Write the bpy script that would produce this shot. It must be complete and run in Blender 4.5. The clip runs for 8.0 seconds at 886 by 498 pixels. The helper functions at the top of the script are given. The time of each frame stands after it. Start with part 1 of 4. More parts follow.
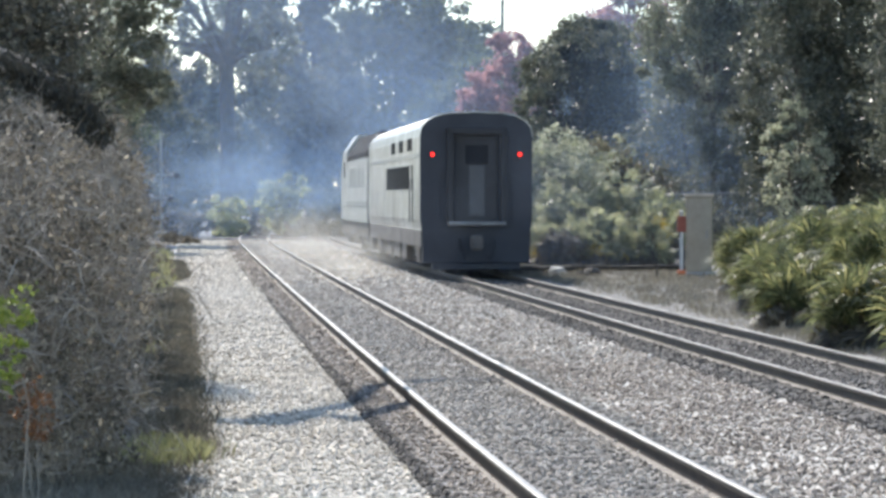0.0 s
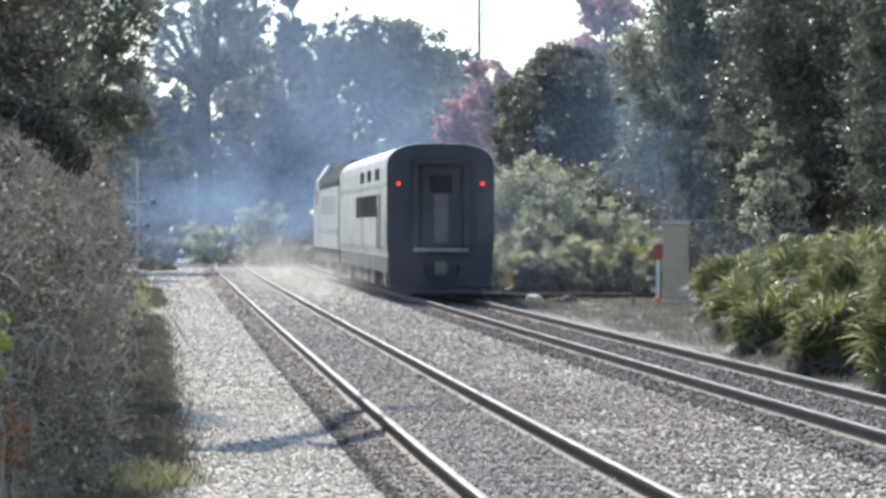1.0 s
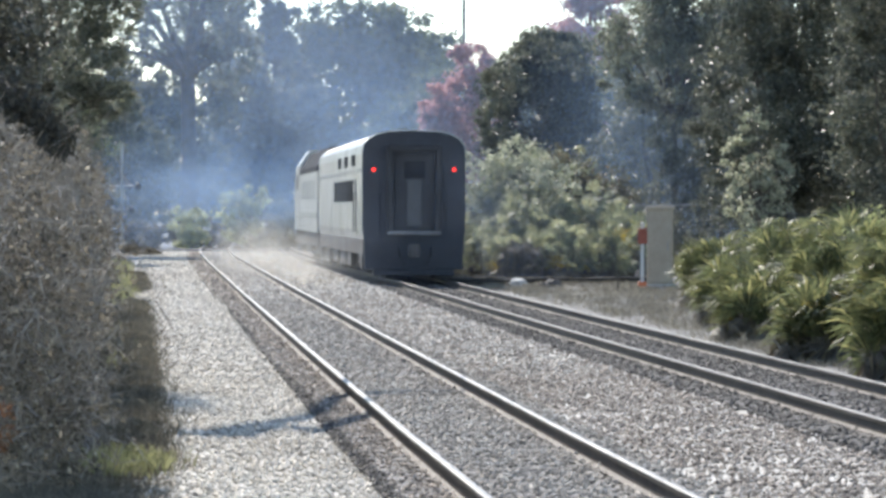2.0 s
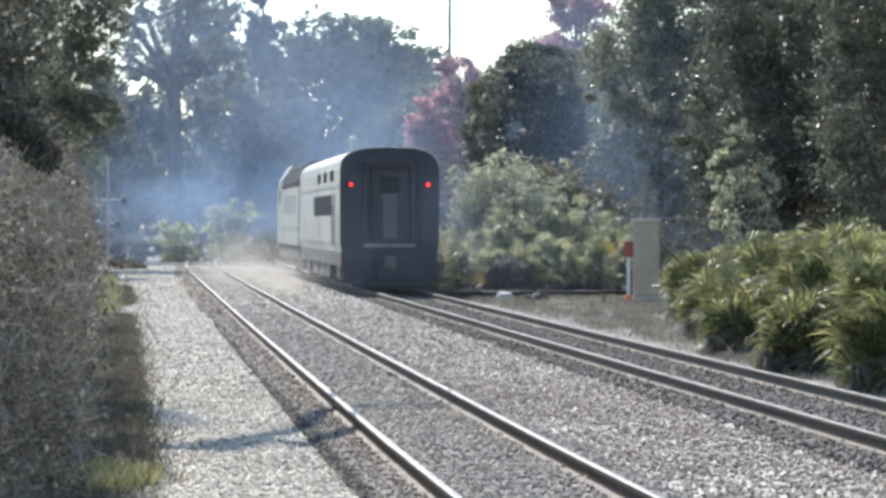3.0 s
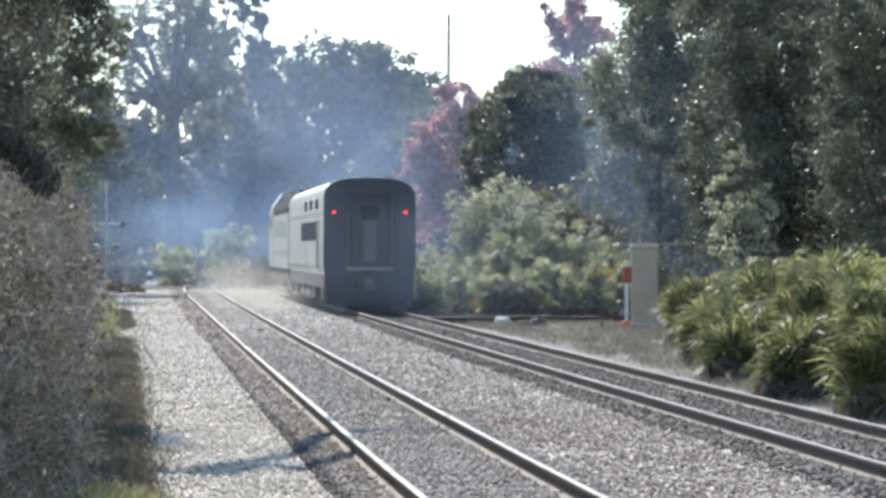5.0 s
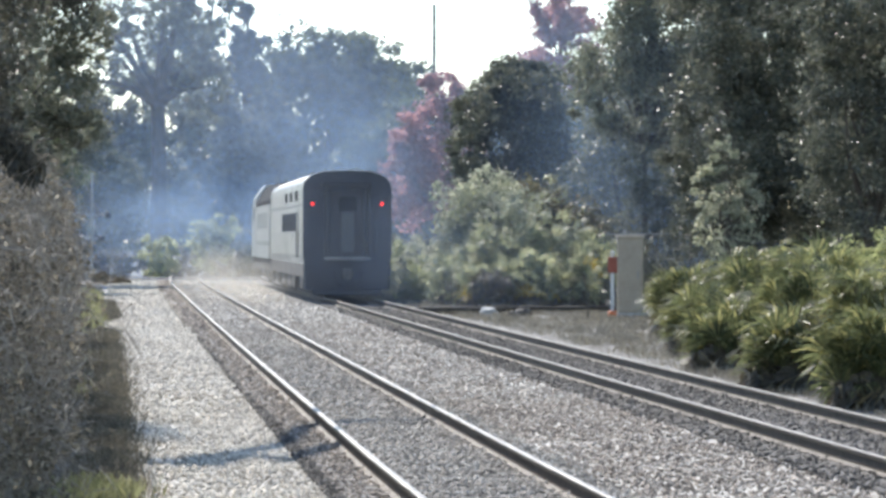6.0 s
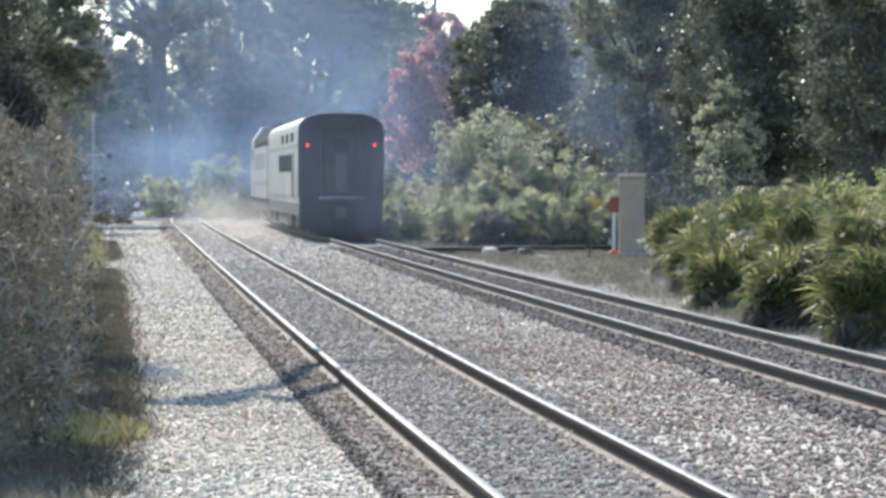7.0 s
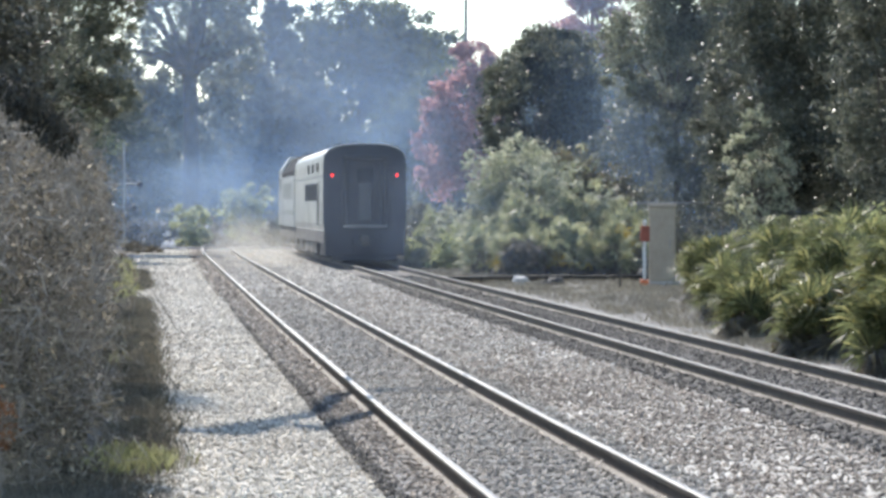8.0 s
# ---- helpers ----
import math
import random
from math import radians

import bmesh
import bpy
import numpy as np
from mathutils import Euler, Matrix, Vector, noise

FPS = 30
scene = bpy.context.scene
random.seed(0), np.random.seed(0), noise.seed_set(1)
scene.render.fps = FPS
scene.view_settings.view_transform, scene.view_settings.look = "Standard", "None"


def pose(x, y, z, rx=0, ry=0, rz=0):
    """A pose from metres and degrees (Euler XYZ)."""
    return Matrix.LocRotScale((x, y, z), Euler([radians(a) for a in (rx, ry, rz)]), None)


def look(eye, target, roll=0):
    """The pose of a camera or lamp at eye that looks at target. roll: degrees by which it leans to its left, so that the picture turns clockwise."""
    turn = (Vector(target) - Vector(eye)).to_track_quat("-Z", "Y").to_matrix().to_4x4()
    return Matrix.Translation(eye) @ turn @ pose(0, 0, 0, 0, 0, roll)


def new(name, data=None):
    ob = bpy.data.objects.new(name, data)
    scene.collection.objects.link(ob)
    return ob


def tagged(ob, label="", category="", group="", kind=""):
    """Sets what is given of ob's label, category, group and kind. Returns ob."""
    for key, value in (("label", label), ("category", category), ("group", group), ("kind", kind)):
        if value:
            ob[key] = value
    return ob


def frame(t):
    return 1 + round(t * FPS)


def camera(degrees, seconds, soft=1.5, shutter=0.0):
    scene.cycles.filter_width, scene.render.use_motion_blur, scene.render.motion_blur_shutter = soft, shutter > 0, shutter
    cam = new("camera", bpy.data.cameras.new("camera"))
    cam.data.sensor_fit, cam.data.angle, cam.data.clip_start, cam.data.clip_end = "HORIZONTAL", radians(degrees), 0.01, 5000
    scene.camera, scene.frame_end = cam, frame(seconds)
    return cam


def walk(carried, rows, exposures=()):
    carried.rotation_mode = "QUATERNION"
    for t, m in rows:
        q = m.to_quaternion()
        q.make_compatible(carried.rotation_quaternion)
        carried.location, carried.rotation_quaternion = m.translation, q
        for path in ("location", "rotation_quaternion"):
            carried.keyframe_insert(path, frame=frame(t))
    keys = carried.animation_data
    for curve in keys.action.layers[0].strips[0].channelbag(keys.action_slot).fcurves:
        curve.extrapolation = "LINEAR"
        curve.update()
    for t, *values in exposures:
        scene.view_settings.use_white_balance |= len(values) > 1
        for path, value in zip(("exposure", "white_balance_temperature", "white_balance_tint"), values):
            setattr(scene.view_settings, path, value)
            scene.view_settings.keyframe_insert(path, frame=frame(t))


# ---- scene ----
# ---- camera: a long lens held by hand on the gravel beside the line ----
cam = camera(14.89, 8.0, soft=3.3)
walk(cam, [
    (0.0, pose(0, 0, 2.26, 89.141, 0.000, -4.640)),
    (0.5, pose(0, 0, 2.26, 89.321, -0.214, -4.995)),
    (1.0, pose(0, 0, 2.26, 89.606, -0.079, -5.035)),
    (1.5, pose(0, 0, 2.26, 89.358, -0.093, -5.302)),
    (1.7, pose(0, 0, 2.26, 89.300, -0.090, -5.310)),
    (2.8, pose(0, 0, 2.26, 89.551, -0.062, -5.231)),
    (3.0, pose(0, 0, 2.26, 89.566, 0.021, -5.529)),
    (3.5, pose(0, 0, 2.26, 89.698, -0.151, -6.491)),
    (4.0, pose(0, 0, 2.26, 90.123, -0.046, -6.544)),
    (4.5, pose(0, 0, 2.26, 90.237, -0.180, -5.866)),
    (4.7, pose(0, 0, 2.26, 90.125, -0.188, -5.540)),
    (6.0, pose(0, 0, 2.26, 89.826, -0.121, -5.799)),
    (6.5, pose(0, 0, 2.26, 89.440, -0.293, -6.029)),
    (7.0, pose(0, 0, 2.26, 88.810, 0.027, -5.774)),
    (7.5, pose(0, 0, 2.26, 89.266, 0.031, -5.642)),
    (8.0, pose(0, 0, 2.26, 89.300, -0.032, -5.259)),
], exposures=[(0.0, 0.61, 6520, 10), (8.0, 0.61, 6520, 10)])

# ---- light: sun ahead and to the left, clear winter sky ----
SUN_AZ, SUN_EL = -14.0, 41.0
world = bpy.data.worlds.new("world")
scene.world = world
world.use_nodes = True
wn = world.node_tree
sky = wn.nodes.new("ShaderNodeTexSky")
sky.sky_type = "NISHITA"
sky.sun_disc = False
sky.sun_elevation = radians(SUN_EL)
sky.sun_rotation = radians(SUN_AZ)
sky.dust_density = 0.15
sky.ozone_density = 1.0
wn.links.new(sky.outputs[0], wn.nodes["Background"].inputs[0])
wn.nodes["Background"].inputs[1].default_value = 0.18
sun_data = bpy.data.lights.new("sun", "SUN")
sun_data.energy, sun_data.angle, sun_data.color = 4.8, radians(0.5), (1.0, 0.95, 0.87)
sun = new("sun", sun_data)
sun_from = Vector((math.sin(radians(SUN_AZ)) * math.cos(radians(SUN_EL)),
                   math.cos(radians(SUN_AZ)) * math.cos(radians(SUN_EL)), math.sin(radians(SUN_EL))))
sun.matrix_world = look(sun_from * 200, (0, 0, 0))


# ---- materials ----
def material(name):
    m = bpy.data.materials.new(name)
    m.use_nodes = True
    return m, m.node_tree, m.node_tree.nodes["Principled BSDF"]


def node(tree, kind, **values):
    n = tree.nodes.new(kind)
    for key, value in values.items():
        n.inputs[key].default_value = value
    return n


def ramp(tree, source, stops):
    r = tree.nodes.new("ShaderNodeValToRGB")
    el = r.color_ramp.elements
    while len(el) < len(stops):
        el.new(0.5)
    for e, (p, c) in zip(el, stops):
        e.position, e.color = p, (*c, 1)
    tree.links.new(source, r.inputs[0])
    return r.outputs[0]


def mixed(tree, factor, a, b, blend="MIX"):
    n = tree.nodes.new("ShaderNodeMix")
    n.data_type, n.blend_type = "RGBA", blend
    for slot, v in ((0, factor), (6, a), (7, b)):
        if isinstance(v, bpy.types.NodeSocket):
            tree.links.new(v, n.inputs[slot])
        else:
            n.inputs[slot].default_value = v if slot == 0 else (*v, 1)
    return n.outputs[2]


def coords(tree, kind="Object"):
    return tree.nodes.new("ShaderNodeTexCoord").outputs[kind]


def noise_at(tree, scale, detail=4.0, rough=0.6, where=None):
    n = node(tree, "ShaderNodeTexNoise", Scale=scale, Detail=detail, Roughness=rough)
    tree.links.new(where or coords(tree), n.inputs["Vector"])
    return n.outputs[0]


def bumped(tree, height, bsdf, distance, strength=0.6):
    b = node(tree, "ShaderNodeBump", Strength=strength, Distance=distance)
    tree.links.new(height, b.inputs["Height"])
    tree.links.new(b.outputs[0], bsdf.inputs["Normal"])


def surface(name, a, b, rough=0.6, metal=0.0, scale=3.0, fine=40.0, bump=0.004):
    """Two-scale mottled surface between two colours."""
    m, t, p = material(name)
    big = ramp(t, noise_at(t, scale), [(0.3, a), (0.7, b)])
    small = ramp(t, noise_at(t, fine), [(0.3, (0.75, 0.75, 0.75)), (0.7, (1.0, 1.0, 1.0))])
    t.links.new(mixed(t, 1.0, big, small, "MULTIPLY"), p.inputs["Base Color"])
    p.inputs["Roughness"].default_value, p.inputs["Metallic"].default_value = rough, metal
    if bump:
        bumped(t, noise_at(t, fine), p, bump)
    return m


def leafy(name, dark, light, dry, gloss=0.4, through_light=0.35, dry_share=0.12):
    """Leaves that differ one by one, shine a little and let light through."""
    m, t, p = material(name)
    geo = t.nodes.new("ShaderNodeNewGeometry")
    col = ramp(t, geo.outputs["Random Per Island"],
               [(0.0, dark), (0.55, light), (1.0 - dry_share, light), (1.0, dry)])
    patch = ramp(t, noise_at(t, 0.45, 3.0), [(0.3, (0.6, 0.62, 0.66)), (0.7, (1.1, 1.08, 1.0))])
    col = mixed(t, 1.0, col, patch, "MULTIPLY")
    t.links.new(col, p.inputs["Base Color"])
    p.inputs["Roughness"].default_value = gloss
    p.inputs["Specular IOR Level"].default_value = 0.5
    tr = t.nodes.new("ShaderNodeBsdfTranslucent")
    t.links.new(col, tr.inputs["Color"])
    mix = node(t, "ShaderNodeMixShader", Fac=through_light)
    t.links.new(p.outputs[0], mix.inputs[1])
    t.links.new(tr.outputs[0], mix.inputs[2])
    t.links.new(mix.outputs[0], t.nodes["Material Output"].inputs["Surface"])
    return m


def ground_material():
    """Grey gravel between the hedges, dry soil and grass litter outside."""
    m, t, p = material("gravel and soil")
    where = coords(t)
    xyz = t.nodes.new("ShaderNodeSeparateXYZ")
    t.links.new(where, xyz.inputs[0])
    v = node(t, "ShaderNodeTexVoronoi", Scale=17.0)
    t.links.new(where, v.inputs["Vector"])
    stone = ramp(t, v.outputs["Color"], [(0.1, (0.30, 0.275, 0.24)), (0.5, (0.54, 0.505, 0.45)), (0.9, (0.76, 0.72, 0.65))])
    broad = ramp(t, noise_at(t, 0.5, 5.0, 0.7, where), [(0.3, (0.74, 0.72, 0.70)), (0.7, (1.0, 1.0, 1.0))])
    gravel = mixed(t, 1.0, stone, broad, "MULTIPLY")
    soil = ramp(t, noise_at(t, 2.2, 6.0, 0.7, where), [(0.25, (0.07, 0.065, 0.06)), (0.5, (0.16, 0.15, 0.14)), (0.75, (0.36, 0.345, 0.32))])
    edge = noise_at(t, 1.3, 4.0, 0.6, where)

    def step(value_socket, lo, hi):
        r = node(t, "ShaderNodeMapRange")
        t.links.new(value_socket, r.inputs[0])
        r.inputs[1].default_value, r.inputs[2].default_value = lo, hi
        return r.outputs[0]

    add = t.nodes.new("ShaderNodeMath")
    add.operation = "ADD"
    t.links.new(xyz.outputs[0], add.inputs[0])
    t.links.new(edge, add.inputs[1])
    left = step(add.outputs[0], 0.62, 0.95)
    right = step(add.outputs[0], 10.3, 9.7)
    far = step(xyz.outputs[1], 205.0, 180.0)
    mul = t.nodes.new("ShaderNodeMath")
    mul.operation = "MULTIPLY"
    t.links.new(left, mul.inputs[0])
    t.links.new(right, mul.inputs[1])
    mul2 = t.nodes.new("ShaderNodeMath")
    mul2.operation = "MULTIPLY"
    t.links.new(mul.outputs[0], mul2.inputs[0])
    t.links.new(far, mul2.inputs[1])
    t.links.new(mixed(t, mul2.outputs[0], soil, gravel), p.inputs["Base Color"])
    p.inputs["Roughness"].default_value = 0.9
    bumped(t, v.outputs["Distance"], p, 0.03, 0.8)
    return m


def stone_material(name, dark, mid, light):
    m, t, p = material(name)
    geo = t.nodes.new("ShaderNodeNewGeometry")
    col = ramp(t, geo.outputs["Random Per Island"], [(0.0, dark), (0.5, mid), (1.0, light)])
    broad = ramp(t, noise_at(t, 0.55, 6.0, 0.75), [(0.3, (0.52, 0.49, 0.46)), (0.5, (0.86, 0.84, 0.81)), (0.7, (1.0, 0.99, 0.97))])
    t.links.new(mixed(t, 1.0, col, broad, "MULTIPLY"), p.inputs["Base Color"])
    p.inputs["Roughness"].default_value = 0.8
    return m


def smoky(name, color, density, scale):
    """Thin smoke: densest in the middle of a puff, torn by noise, fading out to its rim."""
    m, t, p = material(name)
    where = coords(t)
    xyz = t.nodes.new("ShaderNodeSeparateXYZ")
    t.links.new(where, xyz.inputs[0])
    flat = t.nodes.new("ShaderNodeCombineXYZ")
    t.links.new(xyz.outputs[0], flat.inputs[0])
    t.links.new(xyz.outputs[2], flat.inputs[2])
    ln = t.nodes.new("ShaderNodeVectorMath")
    ln.operation = "LENGTH"
    t.links.new(flat.outputs[0], ln.inputs[0])
    fall = node(t, "ShaderNodeMapRange")
    fall.interpolation_type = "SMOOTHERSTEP"
    t.links.new(ln.outputs["Value"], fall.inputs[0])
    for k, v in ((1, 0.1), (2, 0.93), (3, density), (4, 0.0)):
        fall.inputs[k].default_value = v
    info = t.nodes.new("ShaderNodeObjectInfo")
    shift = t.nodes.new("ShaderNodeVectorMath")
    t.links.new(where, shift.inputs[0])
    comb = t.nodes.new("ShaderNodeCombineXYZ")
    tens = t.nodes.new("ShaderNodeMath")
    tens.operation = "MULTIPLY"
    tens.inputs[1].default_value = 37.0
    t.links.new(info.outputs["Random"], tens.inputs[0])
    t.links.new(tens.outputs[0], comb.inputs[0])
    t.links.new(comb.outputs[0], shift.inputs[1])
    torn = node(t, "ShaderNodeMapRange")
    t.links.new(noise_at(t, scale, 4.0, 0.55, shift.outputs[0]), torn.inputs[0])
    torn.inputs[1].default_value, torn.inputs[2].default_value = 0.25, 0.65
    mul = t.nodes.new("ShaderNodeMath")
    mul.operation = "MULTIPLY"
    t.links.new(fall.outputs[0], mul.inputs[0])
    t.links.new(torn.outputs[0], mul.inputs[1])
    dif = node(t, "ShaderNodeBsdfDiffuse", Color=(*color, 1))
    tra = node(t, "ShaderNodeBsdfTranslucent", Color=(*color, 1))
    both = node(t, "ShaderNodeMixShader", Fac=0.5)
    clear = t.nodes.new("ShaderNodeBsdfTransparent")
    mix = t.nodes.new("ShaderNodeMixShader")
    t.links.new(dif.outputs[0], both.inputs[1])
    t.links.new(tra.outputs[0], both.inputs[2])
    t.links.new(mul.outputs[0], mix.inputs[0])
    t.links.new(clear.outputs[0], mix.inputs[1])
    t.links.new(both.outputs[0], mix.inputs[2])
    t.links.new(mix.outputs[0], t.nodes["Material Output"].inputs["Surface"])
    return m


def glowing(name, color, strength):
    m, t, p = material(name)
    p.inputs["Base Color"].default_value = (*color, 1)
    p.inputs["Emission Color"].default_value = (*color, 1)
    p.inputs["Emission Strength"].default_value = strength
    return m


GROUND = ground_material()
STONE_PALE = stone_material("pale ballast", (0.37, 0.33, 0.275), (0.71, 0.65, 0.55), (0.95, 0.895, 0.80))
STONE_TAN = stone_material("tan-grey ballast", (0.125, 0.103, 0.086), (0.315, 0.265, 0.22), (0.72, 0.64, 0.56))
STONE_MID = stone_material("pale dusty ballast", (0.24, 0.215, 0.185), (0.52, 0.48, 0.425), (0.85, 0.80, 0.72))
STONE_OLD = stone_material("old sooty ballast", (0.04, 0.036, 0.033), (0.10, 0.09, 0.082), (0.25, 0.23, 0.21))
STONE_DARK = stone_material("sooty ballast", (0.15, 0.135, 0.115), (0.37, 0.34, 0.30), (0.68, 0.63, 0.56))
BED = surface("sooty ballast bed", (0.18, 0.17, 0.16), (0.34, 0.32, 0.30), 0.9, 0, 1.2, 22.0, 0.03)
BED_OLD = surface("old ballast bed", (0.08, 0.075, 0.07), (0.14, 0.13, 0.12), 0.9, 0, 1.2, 22.0, 0.03)
TIE = surface("weathered tie wood", (0.07, 0.06, 0.05), (0.15, 0.13, 0.11), 0.9, 0, 3.0, 30.0, 0.006)
TIE_DARK = surface("dark timber", (0.022, 0.02, 0.019), (0.05, 0.045, 0.04), 0.85, 0, 3.0, 30.0, 0.006)
RAIL_SIDE = surface("rusty rail steel", (0.035, 0.027, 0.022), (0.08, 0.06, 0.048), 0.7, 0.2, 4.0, 60.0, 0.002)
RAIL_DULL = surface("dull brown rail head", (0.07, 0.063, 0.057), (0.16, 0.145, 0.135), 0.55, 0.7, 2.0, 30.0, 0.001)
RAIL_HEAD = surface("polished rail steel", (0.12, 0.113, 0.106), (0.22, 0.21, 0.20), 0.5, 1.0, 2.0, 30.0, 0.0)
def stainless():
    """Dull stainless side sheets: running streaks of dirt and painted reflection, sheet-to-sheet differences, fine
    ribs.
    """
    m, t, p = material("fluted stainless steel")
    where = coords(t)
    stretch = node(t, "ShaderNodeMapping")
    stretch.inputs["Scale"].default_value = (1.0, 1.6, 0.25)
    t.links.new(where, stretch.inputs["Vector"])
    streak = ramp(t, noise_at(t, 1.4, 6.0, 0.65, stretch.outputs[0]), [(0.3, (0.36, 0.35, 0.335)), (0.55, (0.56, 0.555, 0.54)), (0.75, (0.70, 0.695, 0.68))])
    grime = ramp(t, noise_at(t, 0.5, 5.0, 0.7, where), [(0.35, (0.62, 0.60, 0.56)), (0.65, (1.0, 1.0, 1.0))])
    t.links.new(mixed(t, 1.0, streak, grime, "MULTIPLY"), p.inputs["Base Color"])
    p.inputs["Metallic"].default_value, p.inputs["Roughness"].default_value = 0.6, 0.4
    bumped(t, noise_at(t, 6.0, 3.0, 0.5, stretch.outputs[0]), p, 0.01, 0.5)
    return m


STEEL = stainless()
ROOF = surface("dull roof steel", (0.30, 0.30, 0.29), (0.42, 0.42, 0.41), 0.5, 0.5, 0.8, 25.0, 0.002)
END_DARK = surface("dark blue-grey end wall paint", (0.016, 0.019, 0.03), (0.031, 0.036, 0.052), 0.6, 0.0, 1.0, 20.0, 0.002)
RUBBER = surface("black rubber", (0.014, 0.014, 0.017), (0.026, 0.026, 0.03), 0.7, 0, 2.0, 30.0, 0.002)
UNDER = surface("dusty underframe", (0.07, 0.064, 0.06), (0.15, 0.138, 0.128), 0.8, 0.1, 1.5, 20.0, 0.004)
LOCO_SIDE = surface("silver loco paint", (0.40, 0.40, 0.39), (0.55, 0.55, 0.53), 0.4, 0.35, 0.7, 25.0, 0.0)
LOCO_ROOF = surface("dark blue-black loco roof", (0.018, 0.02, 0.026), (0.035, 0.038, 0.045), 0.85, 0.0, 0.8, 20.0, 0.0)
PANE = surface("dark tinted glass", (0.008, 0.009, 0.011), (0.016, 0.017, 0.02), 0.6, 0.0, 0.6, 8.0, 0.0)
LOCO_ROOF.node_tree.nodes["Principled BSDF"].inputs["Specular IOR Level"].default_value = 0.1
PANE.node_tree.nodes["Principled BSDF"].inputs["Specular IOR Level"].default_value = 0.02
DOOR_REFLECTION = surface("grey door reflection", (0.03, 0.032, 0.038), (0.07, 0.073, 0.08), 0.5, 0.0, 2.0, 20.0, 0.001)
PALE_BAR = surface("scuffed pale steel", (0.14, 0.14, 0.14), (0.26, 0.255, 0.25), 0.5, 0.3, 2.0, 25.0, 0.002)
TAIL_RED = glowing("red tail lamp", (1.0, 0.025, 0.018), 2.2)
BARK = surface("grey bark", (0.06, 0.052, 0.045), (0.15, 0.13, 0.115), 0.9, 0, 2.0, 14.0, 0.02)
TWIG = surface("bare grey twigs", (0.20, 0.173, 0.142), (0.43, 0.38, 0.32), 0.8, 0, 2.0, 30.0, 0.0)
ASPHALT = surface("grey asphalt", (0.045, 0.045, 0.048), (0.075, 0.075, 0.078), 0.9, 0, 0.6, 30.0, 0.004)
CABINET = surface("galvanised cabinet paint", (0.36, 0.315, 0.25), (0.45, 0.40, 0.32), 0.5, 0.2, 1.5, 25.0, 0.001)
WHITE = surface("weathered white paint", (0.62, 0.61, 0.58), (0.78, 0.77, 0.74), 0.6, 0, 4.0, 30.0, 0.001)
RED = surface("faded red paint", (0.26, 0.07, 0.045), (0.38, 0.11, 0.07), 0.6, 0, 4.0, 30.0, 0.001)
ORANGE = surface("orange plastic", (0.65, 0.16, 0.06), (0.75, 0.24, 0.1), 0.5, 0, 4.0, 30.0, 0.001)
ALU = surface("dull aluminium", (0.26, 0.265, 0.27), (0.36, 0.36, 0.36), 0.4, 0.6, 3.0, 25.0, 0.001)
ROCK = surface("pale limestone", (0.45, 0.44, 0.42), (0.62, 0.61, 0.58), 0.85, 0, 4.0, 30.0, 0.01)

OAK_LEAF = leafy("oak leaves", (0.10, 0.11, 0.08), (0.27, 0.285, 0.205), (0.44, 0.42, 0.32), 0.42, 0.45)
# Darker copy of OAK_LEAF: shade of the right-hand oaks put into the colour.
OAK_SHADED = leafy("oak leaves darkened for shade", (0.068, 0.076, 0.064), (0.16, 0.17, 0.13), (0.36, 0.35, 0.28), 0.4, 0.45)
DARK_LEAF = leafy("dark evergreen and shaded leaves", (0.045, 0.055, 0.05), (0.09, 0.102, 0.085), (0.24, 0.24, 0.19), 0.5, 0.35, 0.2)
FAR_LEAF = leafy("far oak leaves", (0.06, 0.08, 0.05), (0.17, 0.195, 0.11), (0.28, 0.27, 0.16), 0.5, 0.55)
PALE_LEAF = leafy("pale mossy leaves", (0.11, 0.115, 0.085), (0.24, 0.245, 0.175), (0.38, 0.36, 0.28), 0.5, 0.42)
RED_LEAF = leafy("red maple leaves", (0.36, 0.18, 0.19), (0.54, 0.32, 0.33), (0.50, 0.38, 0.37), 0.6, 0.72)
SCRUB = leafy("dry scrub leaves", (0.08, 0.07, 0.055), (0.22, 0.195, 0.155), (0.56, 0.51, 0.43), 0.75, 0.5, 0.14)
LIME = leafy("fresh lime leaves", (0.13, 0.18, 0.03), (0.26, 0.32, 0.06), (0.38, 0.38, 0.10), 0.5, 0.45)
RUSSET = leafy("russet leaves", (0.16, 0.07, 0.03), (0.30, 0.14, 0.06), (0.35, 0.22, 0.12), 0.5, 0.4)
YELLOW_BUSH = leafy("yellow-green bush leaves", (0.23, 0.25, 0.12), (0.44, 0.47, 0.23), (0.56, 0.54, 0.33), 0.5, 0.68)
STRAW_BUSH = leafy("pale straw-green bush leaves", (0.34, 0.35, 0.18), (0.54, 0.55, 0.29), (0.62, 0.59, 0.36), 0.6, 0.78)
PALM = leafy("fan palm fronds", (0.075, 0.09, 0.042), (0.225, 0.245, 0.115), (0.46, 0.42, 0.18), 0.45, 0.6, 0.18)
# Lightened fronds: the haze before the middle palms is put into their colour.
PALM_HAZED = leafy("fan palm fronds paled for haze", (0.20, 0.22, 0.13), (0.44, 0.46, 0.28), (0.58, 0.54, 0.33), 0.42, 0.58, 0.2)
PALM_DRY = leafy("dead palm fronds", (0.07, 0.055, 0.04), (0.16, 0.135, 0.10), (0.34, 0.25, 0.12), 0.5, 0.25)
PALM_GOLD = leafy("golden palm fronds", (0.40, 0.28, 0.04), (0.58, 0.42, 0.07), (0.6, 0.48, 0.12), 0.35, 0.45)
